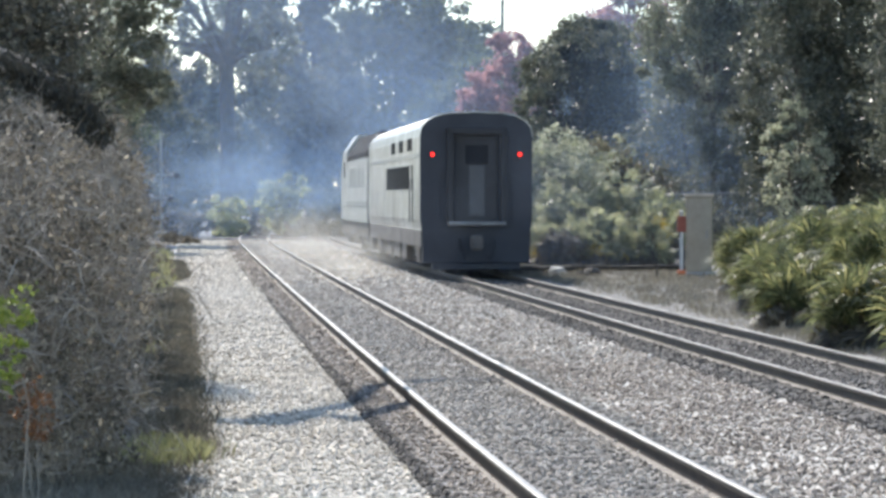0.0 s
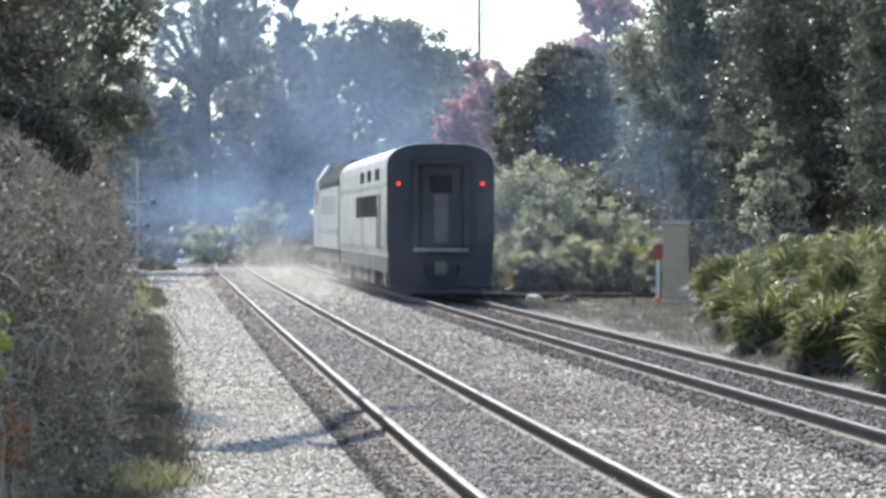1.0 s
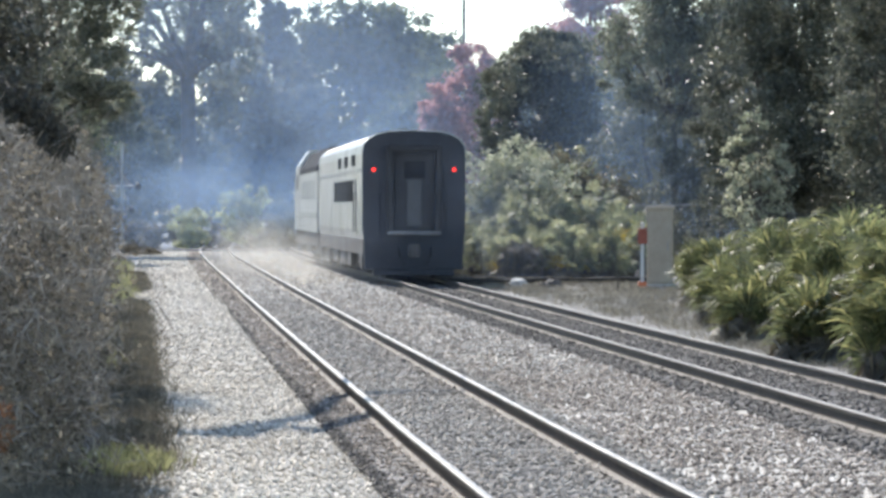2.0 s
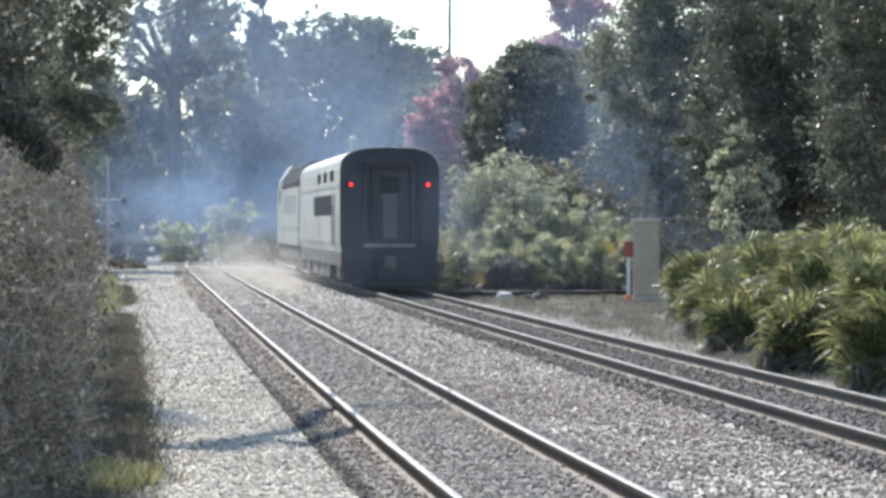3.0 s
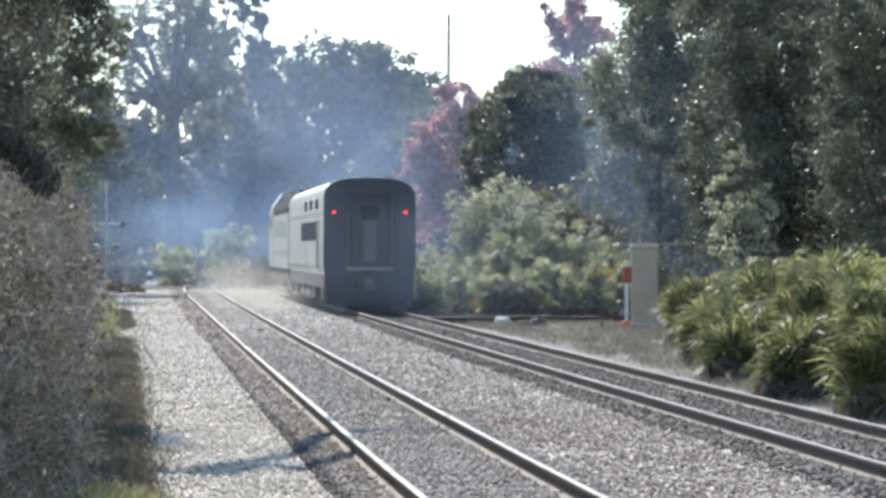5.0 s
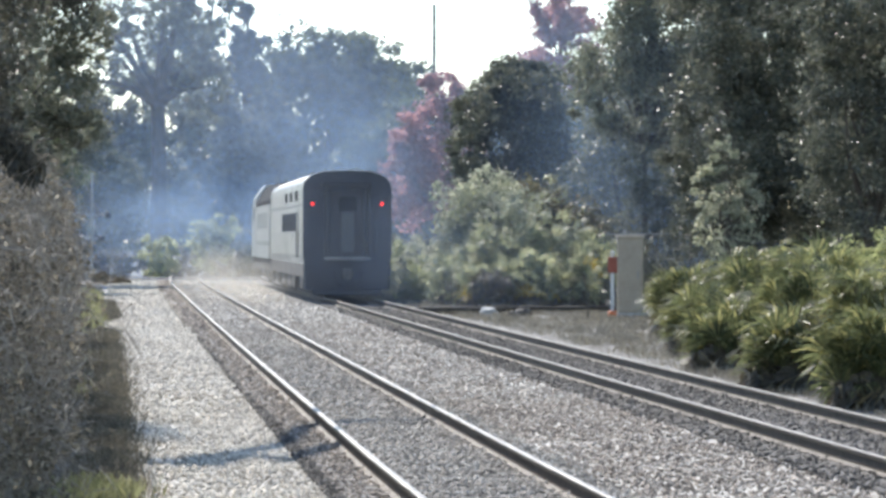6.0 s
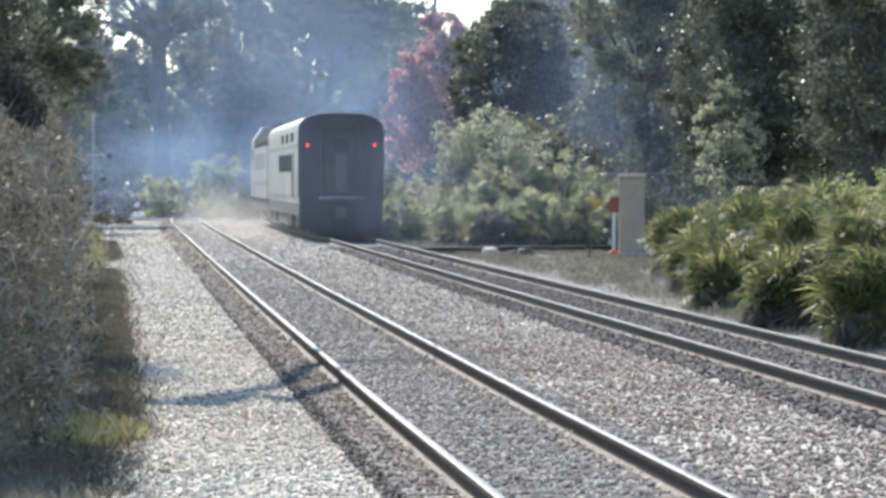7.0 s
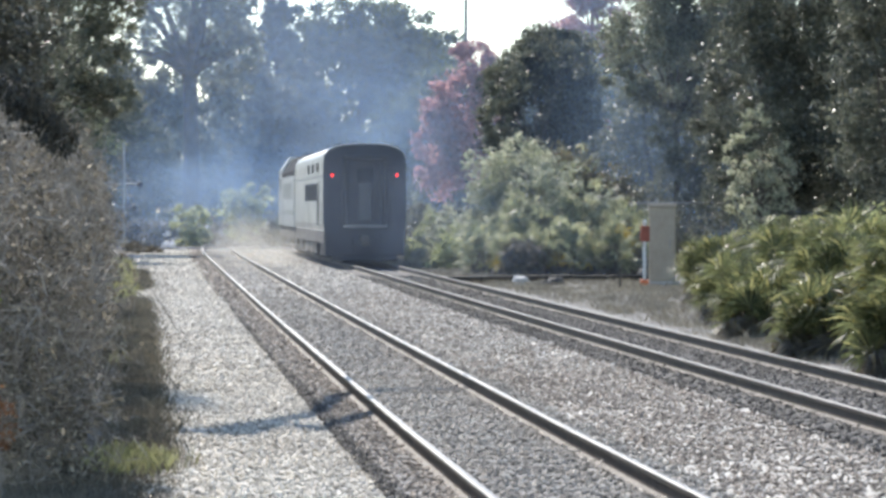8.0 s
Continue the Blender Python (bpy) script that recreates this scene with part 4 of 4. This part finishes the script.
bush("vine_mound", "pale yellow-green mound of vines behind the fan palms", 13.6, 117, [(0, 0, 2.3, 1.7, 1.2, 2.0), (1.7, 0, 2.2, 1.6, 1.2, 1.7), (3.2, 0, 1.5, 1.2, 1.0, 1.2), (-1.2, 0, 1.4, 1.0, 1.0, 1.3)], YELLOW_BUSH, 16000, 0.06, 22)
bush("vine_mound", "tall pale grey mound of vines paled as by haze", 12.8, 116, [(0, 0, 3.2, 1.3, 1.0, 1.5), (-0.5, 0, 1.6, 1.2, 1.0, 1.4), (1.0, 0, 3.5, 0.9, 0.9, 1.1)], GREY_GREEN, 12000, 0.06, 28)
for sx, sy, sh, count, mat, seed in ((11.4, 119, 1.9, 6000, YELLOW_BUSH, 1), (11.5, 127, 2.2, 5000, GREY_GREEN, 2), (11.7, 136, 2.1, 5000, YELLOW_BUSH, 3), (12.2, 147, 2.4, 5000, PALE_LEAF, 4)):
    bush("lineside_scrub", "loose grey-green scrub beside the far track", sx, sy, [(0, 0, sh * 0.4, 0.75, 0.9, sh * 0.45), (0.5, 0, sh * 0.65, 0.7, 0.8, sh * 0.4), (-0.35, 0.4, sh * 0.2, 0.6, 0.8, sh * 0.25)], mat, count, 0.06, 400 + seed)
bush("scrub", "rusty olive scrub above the fan palms", 15.0, 116.5, [(0, 0, 3.2, 1.1, 1.2, 1.4), (1.2, 0, 2.4, 1.2, 1.2, 1.6)], RUSSET_GREEN, 6000, 0.07, 23)

# Dark evergreen leaf colour gives these back oaks and scrub their shade.
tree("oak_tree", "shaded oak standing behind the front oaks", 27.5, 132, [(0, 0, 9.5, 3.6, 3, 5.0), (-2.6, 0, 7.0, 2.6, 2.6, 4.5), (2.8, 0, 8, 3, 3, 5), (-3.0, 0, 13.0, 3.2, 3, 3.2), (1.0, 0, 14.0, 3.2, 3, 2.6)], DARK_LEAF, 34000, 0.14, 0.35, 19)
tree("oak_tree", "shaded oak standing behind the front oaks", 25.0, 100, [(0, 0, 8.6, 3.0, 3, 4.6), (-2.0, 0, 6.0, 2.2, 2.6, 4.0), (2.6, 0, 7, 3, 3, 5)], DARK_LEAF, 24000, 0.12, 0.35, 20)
tree("oak_tree", "oak half hidden behind the dark evergreen", 23.5, 165, [(0, 0, 6.0, 3.4, 3, 4.0), (3.5, 0, 8.0, 3.4, 3, 5.0)], FAR_LEAF, 18000, 0.16, 0.3, 25)
bush("understorey_scrub", "pale hazy scrub under the first oak", 19.3, 118.5, [(0, 0, 2.2, 1.6, 0.9, 2.2), (-1.4, 0, 1.7, 1.2, 0.8, 1.6), (1.5, 0, 2.8, 1.4, 0.9, 2.4), (0.2, 0, 4.4, 1.3, 0.9, 1.3)], PALE_LEAF, 12000, 0.075, 199)
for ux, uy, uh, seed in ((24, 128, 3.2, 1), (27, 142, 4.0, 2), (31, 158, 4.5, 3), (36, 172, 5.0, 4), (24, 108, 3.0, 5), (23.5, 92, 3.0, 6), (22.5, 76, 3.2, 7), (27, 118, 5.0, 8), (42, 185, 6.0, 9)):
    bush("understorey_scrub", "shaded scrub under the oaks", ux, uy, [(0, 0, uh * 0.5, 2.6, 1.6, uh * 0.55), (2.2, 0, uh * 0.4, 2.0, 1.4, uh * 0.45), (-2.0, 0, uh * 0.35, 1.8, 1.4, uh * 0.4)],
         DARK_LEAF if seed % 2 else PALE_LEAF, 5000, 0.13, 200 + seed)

tree("oak_tree", "young oak with sunlit olive leaves above the fan palms", 15.3, 60, [(-0.2, 0, 5.4, 0.8, 1.0, 1.3), (0.1, 0, 3.9, 0.8, 0.9, 0.9), (0.3, 0, 7.0, 0.9, 1.0, 0.9)],
     OAK_LEAF, 9000, 0.045, 0.07, 29, clump=0.22, per=45)
# Brighter leaf colour stands for sunlight on the young oak's lower leaves.
bush("green_bush", "bright green lower leaves of the young oak, coloured as sunlit", 14.75, 59.5, [(0, 0, 2.4, 0.5, 0.5, 0.6), (0.35, 0, 1.8, 0.5, 0.5, 0.6)], YELLOW_BUSH, 3200, 0.04, 30)

# ---- far trees round the road crossing ----
tree("tall_oak", "tall open oak with a thick dark trunk", 4.6, 262, [(-1.8, 0, 16.0, 2.6, 2.5, 2.6), (1.8, 0, 17.0, 2.6, 2.5, 3.6), (-0.2, 0, 20.0, 3.2, 2.5, 2.6), (-3.8, 0, 18.5, 2.0, 1.8, 2.2), (3.6, 0, 14.0, 2.2, 2.0, 2.6), (-4.4, 0, 14.6, 1.6, 1.5, 1.4)],
     PALE_LEAF, 13000, 0.16, 0.72, 31, per=26, clump=0.17)
tree("far_oak", "blue-green oak hazed by smoke", 21.0, 335, [(0, 0, 13.5, 6.5, 5, 8.5), (-3, 0, 8, 5, 4, 6), (3, 0, 17.5, 4.5, 4, 5.5), (6, 0, 17, 4, 4, 6), (-4.2, 0, 18.0, 3.4, 3, 5.0)], FAR_LEAF, 28000, 0.32, 0.5, 32)
tree("far_oak", "blue-green oak hazed by smoke", 11.5, 305, [(0, 0, 8.0, 4.5, 4, 6.5), (-1.5, 0, 12.0, 3.0, 3, 4.0), (3, 0, 11, 3.5, 3, 4)], PALE_LEAF, 18000, 0.28, 0.4, 33)
tree("far_oak", "wide blue-green oak hazed by smoke", 33.0, 385, [(0, 0, 12.0, 7.0, 5, 8.0), (-4.5, 0, 19.0, 4.5, 4, 6.0), (1, 0, 16.5, 4.5, 4, 5.5), (5, 0, 9, 6, 4, 7)], FAR_LEAF, 28000, 0.36, 0.5, 34)
tree("far_conifer", "narrow dark conifer standing above the oaks", 13.7, 315, [(0, 0, 14.0, 2.2, 2.2, 6.0), (0, 0, 20.0, 1.5, 1.5, 4.5), (0, 0, 24.5, 0.9, 0.9, 2.4)], DARK_LEAF, 9000, 0.26, 0.35, 35)
tree("far_oak", "tall thin-leaved tree against the sky", 9.5, 330, [(0, 0, 22.5, 3.0, 3, 2.8), (-2.0, 0, 25.5, 2.2, 2, 1.8), (2.4, 0, 26.0, 2.0, 2, 1.8), (0, 0, 17.0, 3.4, 3, 4.0)], FAR_LEAF, 9000, 0.26, 0.4, 36, per=45, clump=0.17)
tree("far_oak", "grey-green oak beside the road", -0.6, 235, [(0, 0, 6.2, 3.6, 3, 4.4), (-1.8, 0, 4.0, 2.8, 2.5, 3.6), (1.6, 0, 3.6, 2.2, 2, 3.2)], PALE_LEAF, 17000, 0.2, 0.3, 37)
tree("far_oak", "shaded oak beside the road", -5.0, 205, [(0, 0, 7.0, 3.2, 3, 5.0), (1.6, 0, 4.0, 2.4, 2.2, 3.6), (-3.0, 0, 6.0, 3.0, 3, 5.5)], FAR_LEAF, 20000, 0.17, 0.3, 38)
tree("far_oak", "mossy oak with thin grey-green crown beside the line", -5.1, 168, [(3.3, 0, 9.6, 2.0, 2.4, 2.2), (3.9, 0, 12.6, 2.0, 2.4, 2.0), (1.9, 0, 6.9, 1.9, 2.4, 2.2), (2.2, 0, 15.1, 2.3, 2.4, 1.9), (4.3, 0, 7.7, 1.1, 1.8, 1.1)],
     PALE_LEAF, 24000, 0.11, 0.2, 46, per=60, clump=0.22)
tree("far_oak", "hazy grey-green oak behind the tall trunk", 0.5, 290, [(0, 0, 8.5, 4.4, 3, 5.5), (4.6, 0, 9.5, 4.2, 3, 5.5), (-4, 0, 8, 4, 3, 6), (0.2, 0, 12.6, 3.4, 3, 3.2), (-4.2, 0, 13.4, 4, 3, 3.6)], PALE_LEAF, 22000, 0.24, 0.35, 47)
tree("far_oak", "dense hazy oak across the road", 7.0, 345, [(0, 0, 7.0, 5.5, 4, 7.0), (-5, 0, 7.5, 4, 4, 6.0), (-9, 0, 8, 4, 4, 7)], FAR_LEAF, 20000, 0.3, 0.4, 39)
tree("far_oak", "hazy oak standing behind the red maples", 28.0, 300, [(0, 0, 8.0, 6.0, 4, 7.0), (6, 0, 7, 5, 4, 6.5)], FAR_LEAF, 18000, 0.3, 0.4, 40)
bush("yellow_bush", "yellow-green rounded bush past the road", 3.55, 196, [(0, 0, 1.3, 1.15, 1.0, 1.35)], STRAW_BUSH, 2400, 0.1, 41)
bush("yellow_bush", "pale yellow-green bush past the road", 6.9, 211, [(0, 0, 1.8, 1.4, 1.2, 1.9), (0.8, 0, 2.9, 0.9, 0.9, 1.0)], STRAW_BUSH, 3000, 0.13, 42)
bush("brown_scrub", "low brown winter scrub along the road", 0.4, 202, [(-2.2, 0, 0.8, 1.8, 1.0, 0.9), (0.2, 0, 0.7, 1.6, 1.0, 0.9), (2.4, 0, 0.8, 1.6, 1.0, 0.8)], SCRUB, 7000, 0.1, 43)
for ux, uy, uh, seed in ((5.6, 226, 1.7, 1), (9.0, 214, 1.8, 2), (12.0, 232, 2.4, 3), (15.5, 222, 2.2, 4), (18.5, 240, 3.4, 5), (22.0, 232, 2.6, 6), (25.5, 215, 3.0, 7), (-4.5, 206, 2.0, 8), (-8.5, 196, 2.4, 9), (29.0, 205, 3.6, 10), (12.5, 265, 3.5, 11), (-1.0, 250, 3.0, 12)):
    bush("brown_scrub", "hazy brown winter scrub past the road", ux, uy, [(0, 0, uh * 0.45, 1.9, 1.2, uh * 0.5), (1.7, 0, uh * 0.35, 1.5, 1.0, uh * 0.4), (-1.6, 0, uh * 0.35, 1.4, 1.0, uh * 0.4)],
         SCRUB if seed % 3 == 1 else PALE_LEAF, 3500, 0.13, 300 + seed)
# Scrub added to fill a low dark patch.
bush("dark_scrub", "low scrub added as a dark patch at the road's edge", 0.1, 168, [(0, 0, 0.25, 0.6, 0.6, 0.35), (0.9, 0, 0.15, 0.8, 0.6, 0.2)], SCRUB, 2500, 0.06, 44)


def far_woods():
    """The closed wood line far off, all round the open view."""
    rng = np.random.default_rng(50)
    lumps = []
    for a in np.linspace(-75, 75, 46):
        d = 520 + rng.uniform(-40, 60)
        lumps.append((d * math.sin(radians(a + 4)), d * math.cos(radians(a + 4)), 6 + rng.uniform(-1, 2), 14, 9, 9 + rng.uniform(-2, 4)))
    for a in np.linspace(-40, 40, 40):
        lumps.append((560 * math.sin(radians(a + 4)), 560 * math.cos(radians(a + 4)), 2.5, 16, 6, 5))
    v, f = leaf_quads(rng, clumped(rng, lumps, 110000, 0.25, 80), 1.1)
    v[:, 2] = np.maximum(v[:, 2], 0.0)
    tagged(arrays("far_woods", v, f, FAR_LEAF), "distant blue-green wood line", "woods", kind="stuff")


far_woods()

# ---- the hedge and overhanging trees on the near side ----
for i, (hx, hy, top, seed) in enumerate(((-1.25, 27.5, 2.6, 1), (-1.4, 31.0, 3.0, 2), (-1.35, 35.5, 3.1, 3), (-1.5, 41.0, 3.2, 4), (-1.45, 48.0, 3.3, 5),
                                         (-1.6, 57.0, 3.4, 6), (-1.7, 70.0, 3.4, 7), (-1.9, 88.0, 3.4, 8), (-2.3, 112.0, 3.2, 9))):
    g = 1.0 + i * 0.12
    bush("hedge_shrub", "tangled grey-brown winter shrub with bare twigs", hx + 0.12, hy,
         [(0.22, 0, 0.62, 0.75 * g ** 0.5, 2.2 * g, 0.7), (0.1, 0, top * 0.5, 0.8 * g ** 0.5, 2.2 * g, top * 0.32), (-0.1, 0, top * 0.8, 0.8 * g ** 0.5, 2.0 * g, top * 0.25)],
         SCRUB, 17000, 0.028 * g, 60 + seed, 0.2, 60, 60, twigs=4600)
bush("lime_shrub", "young shrub with fresh lime leaves", -1.12, 24.5, [(0.02, 0, 1.42, 0.17, 0.15, 0.22), (-0.05, 0, 1.1, 0.15, 0.15, 0.2)], LIME, 560, 0.025, 71, 0.3, 20, 2)
bush("russet_shrub", "small shrub with russet leaves", -0.95, 24.7, [(0.0, 0, 0.7, 0.15, 0.2, 0.3)], RUSSET, 420, 0.02, 72, 0.3, 20, 2)
tree("roadside_oak", "dark oak that leans over the gravel path", -3.4, 46, [(1.5, 0, 5.7, 1.3, 2.4, 1.0), (0.6, 0, 4.8, 1.5, 3, 1.1), (1.4, -2, 4.6, 1.0, 2.0, 0.8), (0.4, -3, 3.9, 1.4, 2.0, 0.9), (1.5, 0, 4.0, 0.8, 2.0, 0.6)],
     DUSK_LEAF, 30000, 0.05, 0.22, 81, per=60)
tree("roadside_oak", "grey mossy oak beside the gravel path", -9.0, 150, [(5.0, 0, 10.9, 1.7, 3.4, 3.3), (2.1, 0, 10.0, 2.9, 3.6, 3.7), (4.2, 0, 7.3, 1.7, 3, 1.7), (5.2, 0, 13.8, 1.9, 3, 2.1), (2.1, 0, 5.5, 1.9, 3, 2.1)],
     PALE_LEAF, 36000, 0.1, 0.32, 82, per=60, clump=0.2)


def moss_limb(name, line, n, hang, seed):
    """A drooping limb of the leaning oak, wrapped in dark moss."""
    limb = tagged(new(name), "drooping oak limb wrapped in dark moss", "branch")
    part("wood", tube(bmesh.new(), line, [0.07, 0.06, 0.045, 0.03, 0.015], 7), BARK, limb)
    rng = np.random.default_rng(seed)
    t = rng.random(n) * 3.999
    k = t.astype(int)
    p = np.array(line)
    c = p[k] + (p[k + 1] - p[k]) * (t - k)[:, None] + rng.normal(0, 1, (n, 3)) * np.array((0.06, 0.15, 0.06))
    c[:, 2] -= np.abs(rng.normal(0, hang, n))
    v, f = leaf_quads(rng, c, 0.04, 0.3, 1.5)
    arrays("moss", v, f, MOSS, limb)


moss_limb("drooping_limb", [(-1.73, 31.7, 3.66), (-1.37, 31.0, 3.51), (-1.04, 30.4, 3.31), (-0.72, 30.2, 3.07), (-0.58, 30.2, 2.9)], 3600, 0.09, 91)
moss_limb("mossy_limb", [(-3.0, 42.0, 5.5), (-1.9, 41.0, 5.62), (-1.1, 40.4, 5.6), (-0.5, 40.2, 5.5), (-0.12, 40.0, 5.3)], 4200, 0.24, 92)


def overhead_branch():
    """A mossy forked limb of the leaning oak, high over the path and the near track."""
    limb = tagged(new("oak_limb"), "mossy forked oak limb reaching over the track", "branch")
    rng = np.random.default_rng(6)
    main = [(-3.2, 44.5), (-1.08, 41.2), (-0.67, 42.2), (-0.17, 43.2), (0.23, 44.4), (0.61, 47.0), (1.07, 48.2), (1.53, 48.7), (2.63, 48.5)]
    fork = [(-1.08, 41.2), (-0.69, 41.0), (-0.19, 42.5), (0.11, 41.4), (0.53, 43.2), (0.83, 43.9)]
    for line, r, spread in ((main, 0.16, 0.09), (fork, 0.10, 0.06)):
        ts = np.linspace(0, len(line) - 1, len(line) * 4)
        xs = np.interp(ts, range(len(line)), [p[0] for p in line])
        ys = np.interp(ts, range(len(line)), [p[1] for p in line])
        zs = 6.55 + 0.08 * np.sin(ts * 2.1)
        part("wood", tube(bmesh.new(), list(zip(xs, ys, zs)), [r * (1.1 - 0.8 * i / len(ts)) for i in range(len(ts))], 7), BARK, limb)
        k = rng.integers(0, len(ts) - 1, 7000)
        w = rng.random(7000)
        thin = 1.15 - k / len(ts)
        c = np.stack([xs[k] + w * (xs[k + 1] - xs[k]) + rng.normal(0, 0.05, 7000),
                      ys[k] + w * (ys[k + 1] - ys[k]) + rng.normal(0, spread, 7000) * thin * 1.6, zs[k] - np.abs(rng.normal(0, spread, 7000))], 1)
        v, f = leaf_quads(rng, c, 0.055, 0.4)
        arrays("moss", v, f, MOSS, limb)


overhead_branch()
# The last patch is pale grass added in place of sunlit gravel.
grass("dry_grass", "dry grey-brown grass, pale near patch for sunlit gravel", GRASS_DRY,
      [(9.9, 13.0, 32, 60, 20000, 0.12), (10.2, 16.0, 60, 108, 24000, 0.16), (10.1, 13.0, 108, 165, 14000, 0.2), (10.4, 11.6, 38, 60, 3000, 0.24), (-0.6, 0.2, 24, 60, 2500, 0.10), (-1.7, -0.25, 21.5, 30, 14000, 0.12), (-0.7, -0.1, 25, 29, 5000, 0.08)], 101)
# Narrow strips carry the hedge's shadow in their dark grass colour.
grass("verge_grass", "short brown-olive grass and dead leaves, dark as the hedge's shadow", GRASS_VERGE,
      [(-0.3, 0.1, 24, 29, 3500, 0.09), (0.04, 0.18, 29, 50, 11000, 0.13), (-0.02, 0.2, 50, 82, 12000, 0.17), (-0.15, 0.3, 92, 116, 12000, 0.2), (-1.4, -0.5, 80, 130, 8000, 0.16)], 103)
grass("yellow_grass", "tufts of yellow-green grass beside the gravel", GRASS_YEL,
      [(-0.25, 0.12, 28.6, 30.6, 1500, 0.17), (-0.9, -0.1, 76, 140, 6000, 0.3), (-0.5, -0.1, 48, 66, 900, 0.15)], 102)


# ---- smoke and dust ----
scene.cycles.transparent_max_bounces = 24


def puff(name, label, mat, size, seed):
    """One rounded, uneven billow, open on its far side; its own space runs from -1 to 1."""
    bm = bmesh.new()
    bmesh.ops.create_icosphere(bm, subdivisions=4, radius=1.0)
    bmesh.ops.delete(bm, geom=[v for v in bm.verts if v.co.y > 0.05], context="VERTS")
    for v in bm.verts:
        v.co *= 1.0 + 0.06 * math.sin(3 * v.co.x + seed) * math.cos(4 * v.co.z)
    for f in bm.faces:
        f.smooth = True
    ob = finish(name, bm, mat)
    ob.scale = size
    kind = "dust" if name == "dust_puff" else "smoke"
    return tagged(ob, label, kind, "track dust" if kind == "dust" else "drifting smoke")


SMOKE_PUFFS = [(puff("smoke_puff", "thin blue diesel smoke hanging over the track", SMOKE, s, i), p, v) for i, (s, p, v) in enumerate((
    ((7.0, 4.0, 5.0), (12.0, 176, 6.4), (0.10, 0.3, 0.04)), ((7.0, 4.0, 4.2), (7.5, 194, 3.6), (0.08, 0.3, 0.05)),
    ((7.0, 5.0, 6.0), (3.5, 206, 6.0), (0.05, 0.2, 0.04))))]
TRAIL_PUFFS = [(puff("smoke_puff", "thin blue-grey smoke hanging behind the train", DUST_THIN, s, 60 + i), p, (-0.08, 0.0, 0.03)) for i, (s, p) in enumerate((
    ((5.0, 0.8, 3.6), (8.0, 99, 2.0)), ((5.2, 0.8, 3.8), (8.3, 108, 2.2)), ((5.4, 0.8, 4.0), (8.6, 116, 2.4))))]
# The two VEIL puffs are haze added to lift the dark oaks and palms.
HAZE_PUFFS = [(puff("smoke_puff", "broad veil of blue smoke haze before the trees", HAZE if p[1] > 190 else HAZE_NEAR if p[1] > 120 else VEIL, s, 20 + i), p, v) for i, (s, p, v) in enumerate((
    ((9.5, 1.5, 9.0), (19.5, 124, 4.5), (0.03, 0.0, 0.01)), ((9.0, 1.2, 8.0), (18.6, 110, 6.0), (0.03, 0.0, 0.01)), ((7.5, 0.8, 4.5), (13.0, 106, 1.5), (0.03, 0.0, 0.01)), ((15.0, 3.0, 12.0), (34.0, 252, 15.0), (0.05, 0.1, 0.02)), ((11.0, 1.5, 8.0), (22.0, 160, 6.0), (0.03, 0.0, 0.01)),
    ((10.0, 2.0, 5.5), (0.5, 183, 3.0), (0.05, 0.0, 0.0)), ((26.0, 4.0, 15.0), (6.0, 247, 17.0), (0.05, 0.1, 0.02)), ((15.0, 2.0, 5.0), (2.5, 197, 2.4), (0.05, 0.1, 0.0)), ((32.0, 4.0, 19.0), (13.0, 257, 8.0), (0.05, 0.1, 0.02)), ((30.0, 5.0, 22.0), (16.0, 299, 9.0), (0.05, 0.1, 0.02))))]
# The first puff is a thin veil added to lighten the dark end wall.
DUST_PUFFS = [(puff("dust_puff", "pale stirred-up dust and thin added haze around the train", DUST_THIN if i < 2 else DUST, s, 40 + i), p) for i, (s, p) in enumerate((
    ((3.4, 0.6, 3.0), (0.4, -2.6, 2.2)), ((2.6, 0.6, 0.7), (-1.6, -1.5, 0.25)), ((2.2, 0.8, 1.4), (-3.3, 3.0, 0.4)), ((2.6, 0.8, 2.0), (-3.6, 14.0, 0.5)), ((2.8, 0.8, 2.3), (-4.0, 28.0, 0.6)), ((2.4, 0.8, 1.7), (-3.8, 44.0, 0.6))))]


# ---- what moves ----
SPEED, START = 4.06, 91.5


def run(y):
    """The middle of the train, which leans to the inside of the curve."""
    return 8.21 + 4.5e-5 * (y - 40.0) ** 2 + 1.0e-3 * max(y - 182.0, 0.0) ** 2


def on_track(y, length):
    """The pose of a vehicle whose rear stands at y on the far track."""
    x0, x1 = run(y), run(y + length)
    return pose(x0, y, RAIL_LEVEL, 0, 0, -math.degrees(math.atan2(x1 - x0, length)))


def motions():
    steps = [i * 0.5 for i in range(17)]
    walk(CAR, [(t, on_track(START + SPEED * t, 25.9)) for t in steps])
    walk(LOCO, [(t, on_track(START + SPEED * t + 26.9, 21.0)) for t in steps])
    turns = [i * 4 / 30 for i in range(61)]
    for wheel, (x, y, z) in CAR_WHEELS + LOCO_WHEELS:
        walk(wheel, [(t, pose(x, y, z, -math.degrees(SPEED * t / 0.455))) for t in turns])
    for ob, (x, y, z), (u, v, w) in SMOKE_PUFFS + TRAIL_PUFFS + HAZE_PUFFS:
        walk(ob, [(t, pose(x + u * t, y + v * t, z + w * t)) for t in (0.0, 4.0, 8.0)])
    for ob, (x, y, z) in DUST_PUFFS:
        walk(ob, [(t, pose(TRACK_2 + x + bend(START + SPEED * t + y), START + SPEED * t + y, z)) for t in steps])


motions()
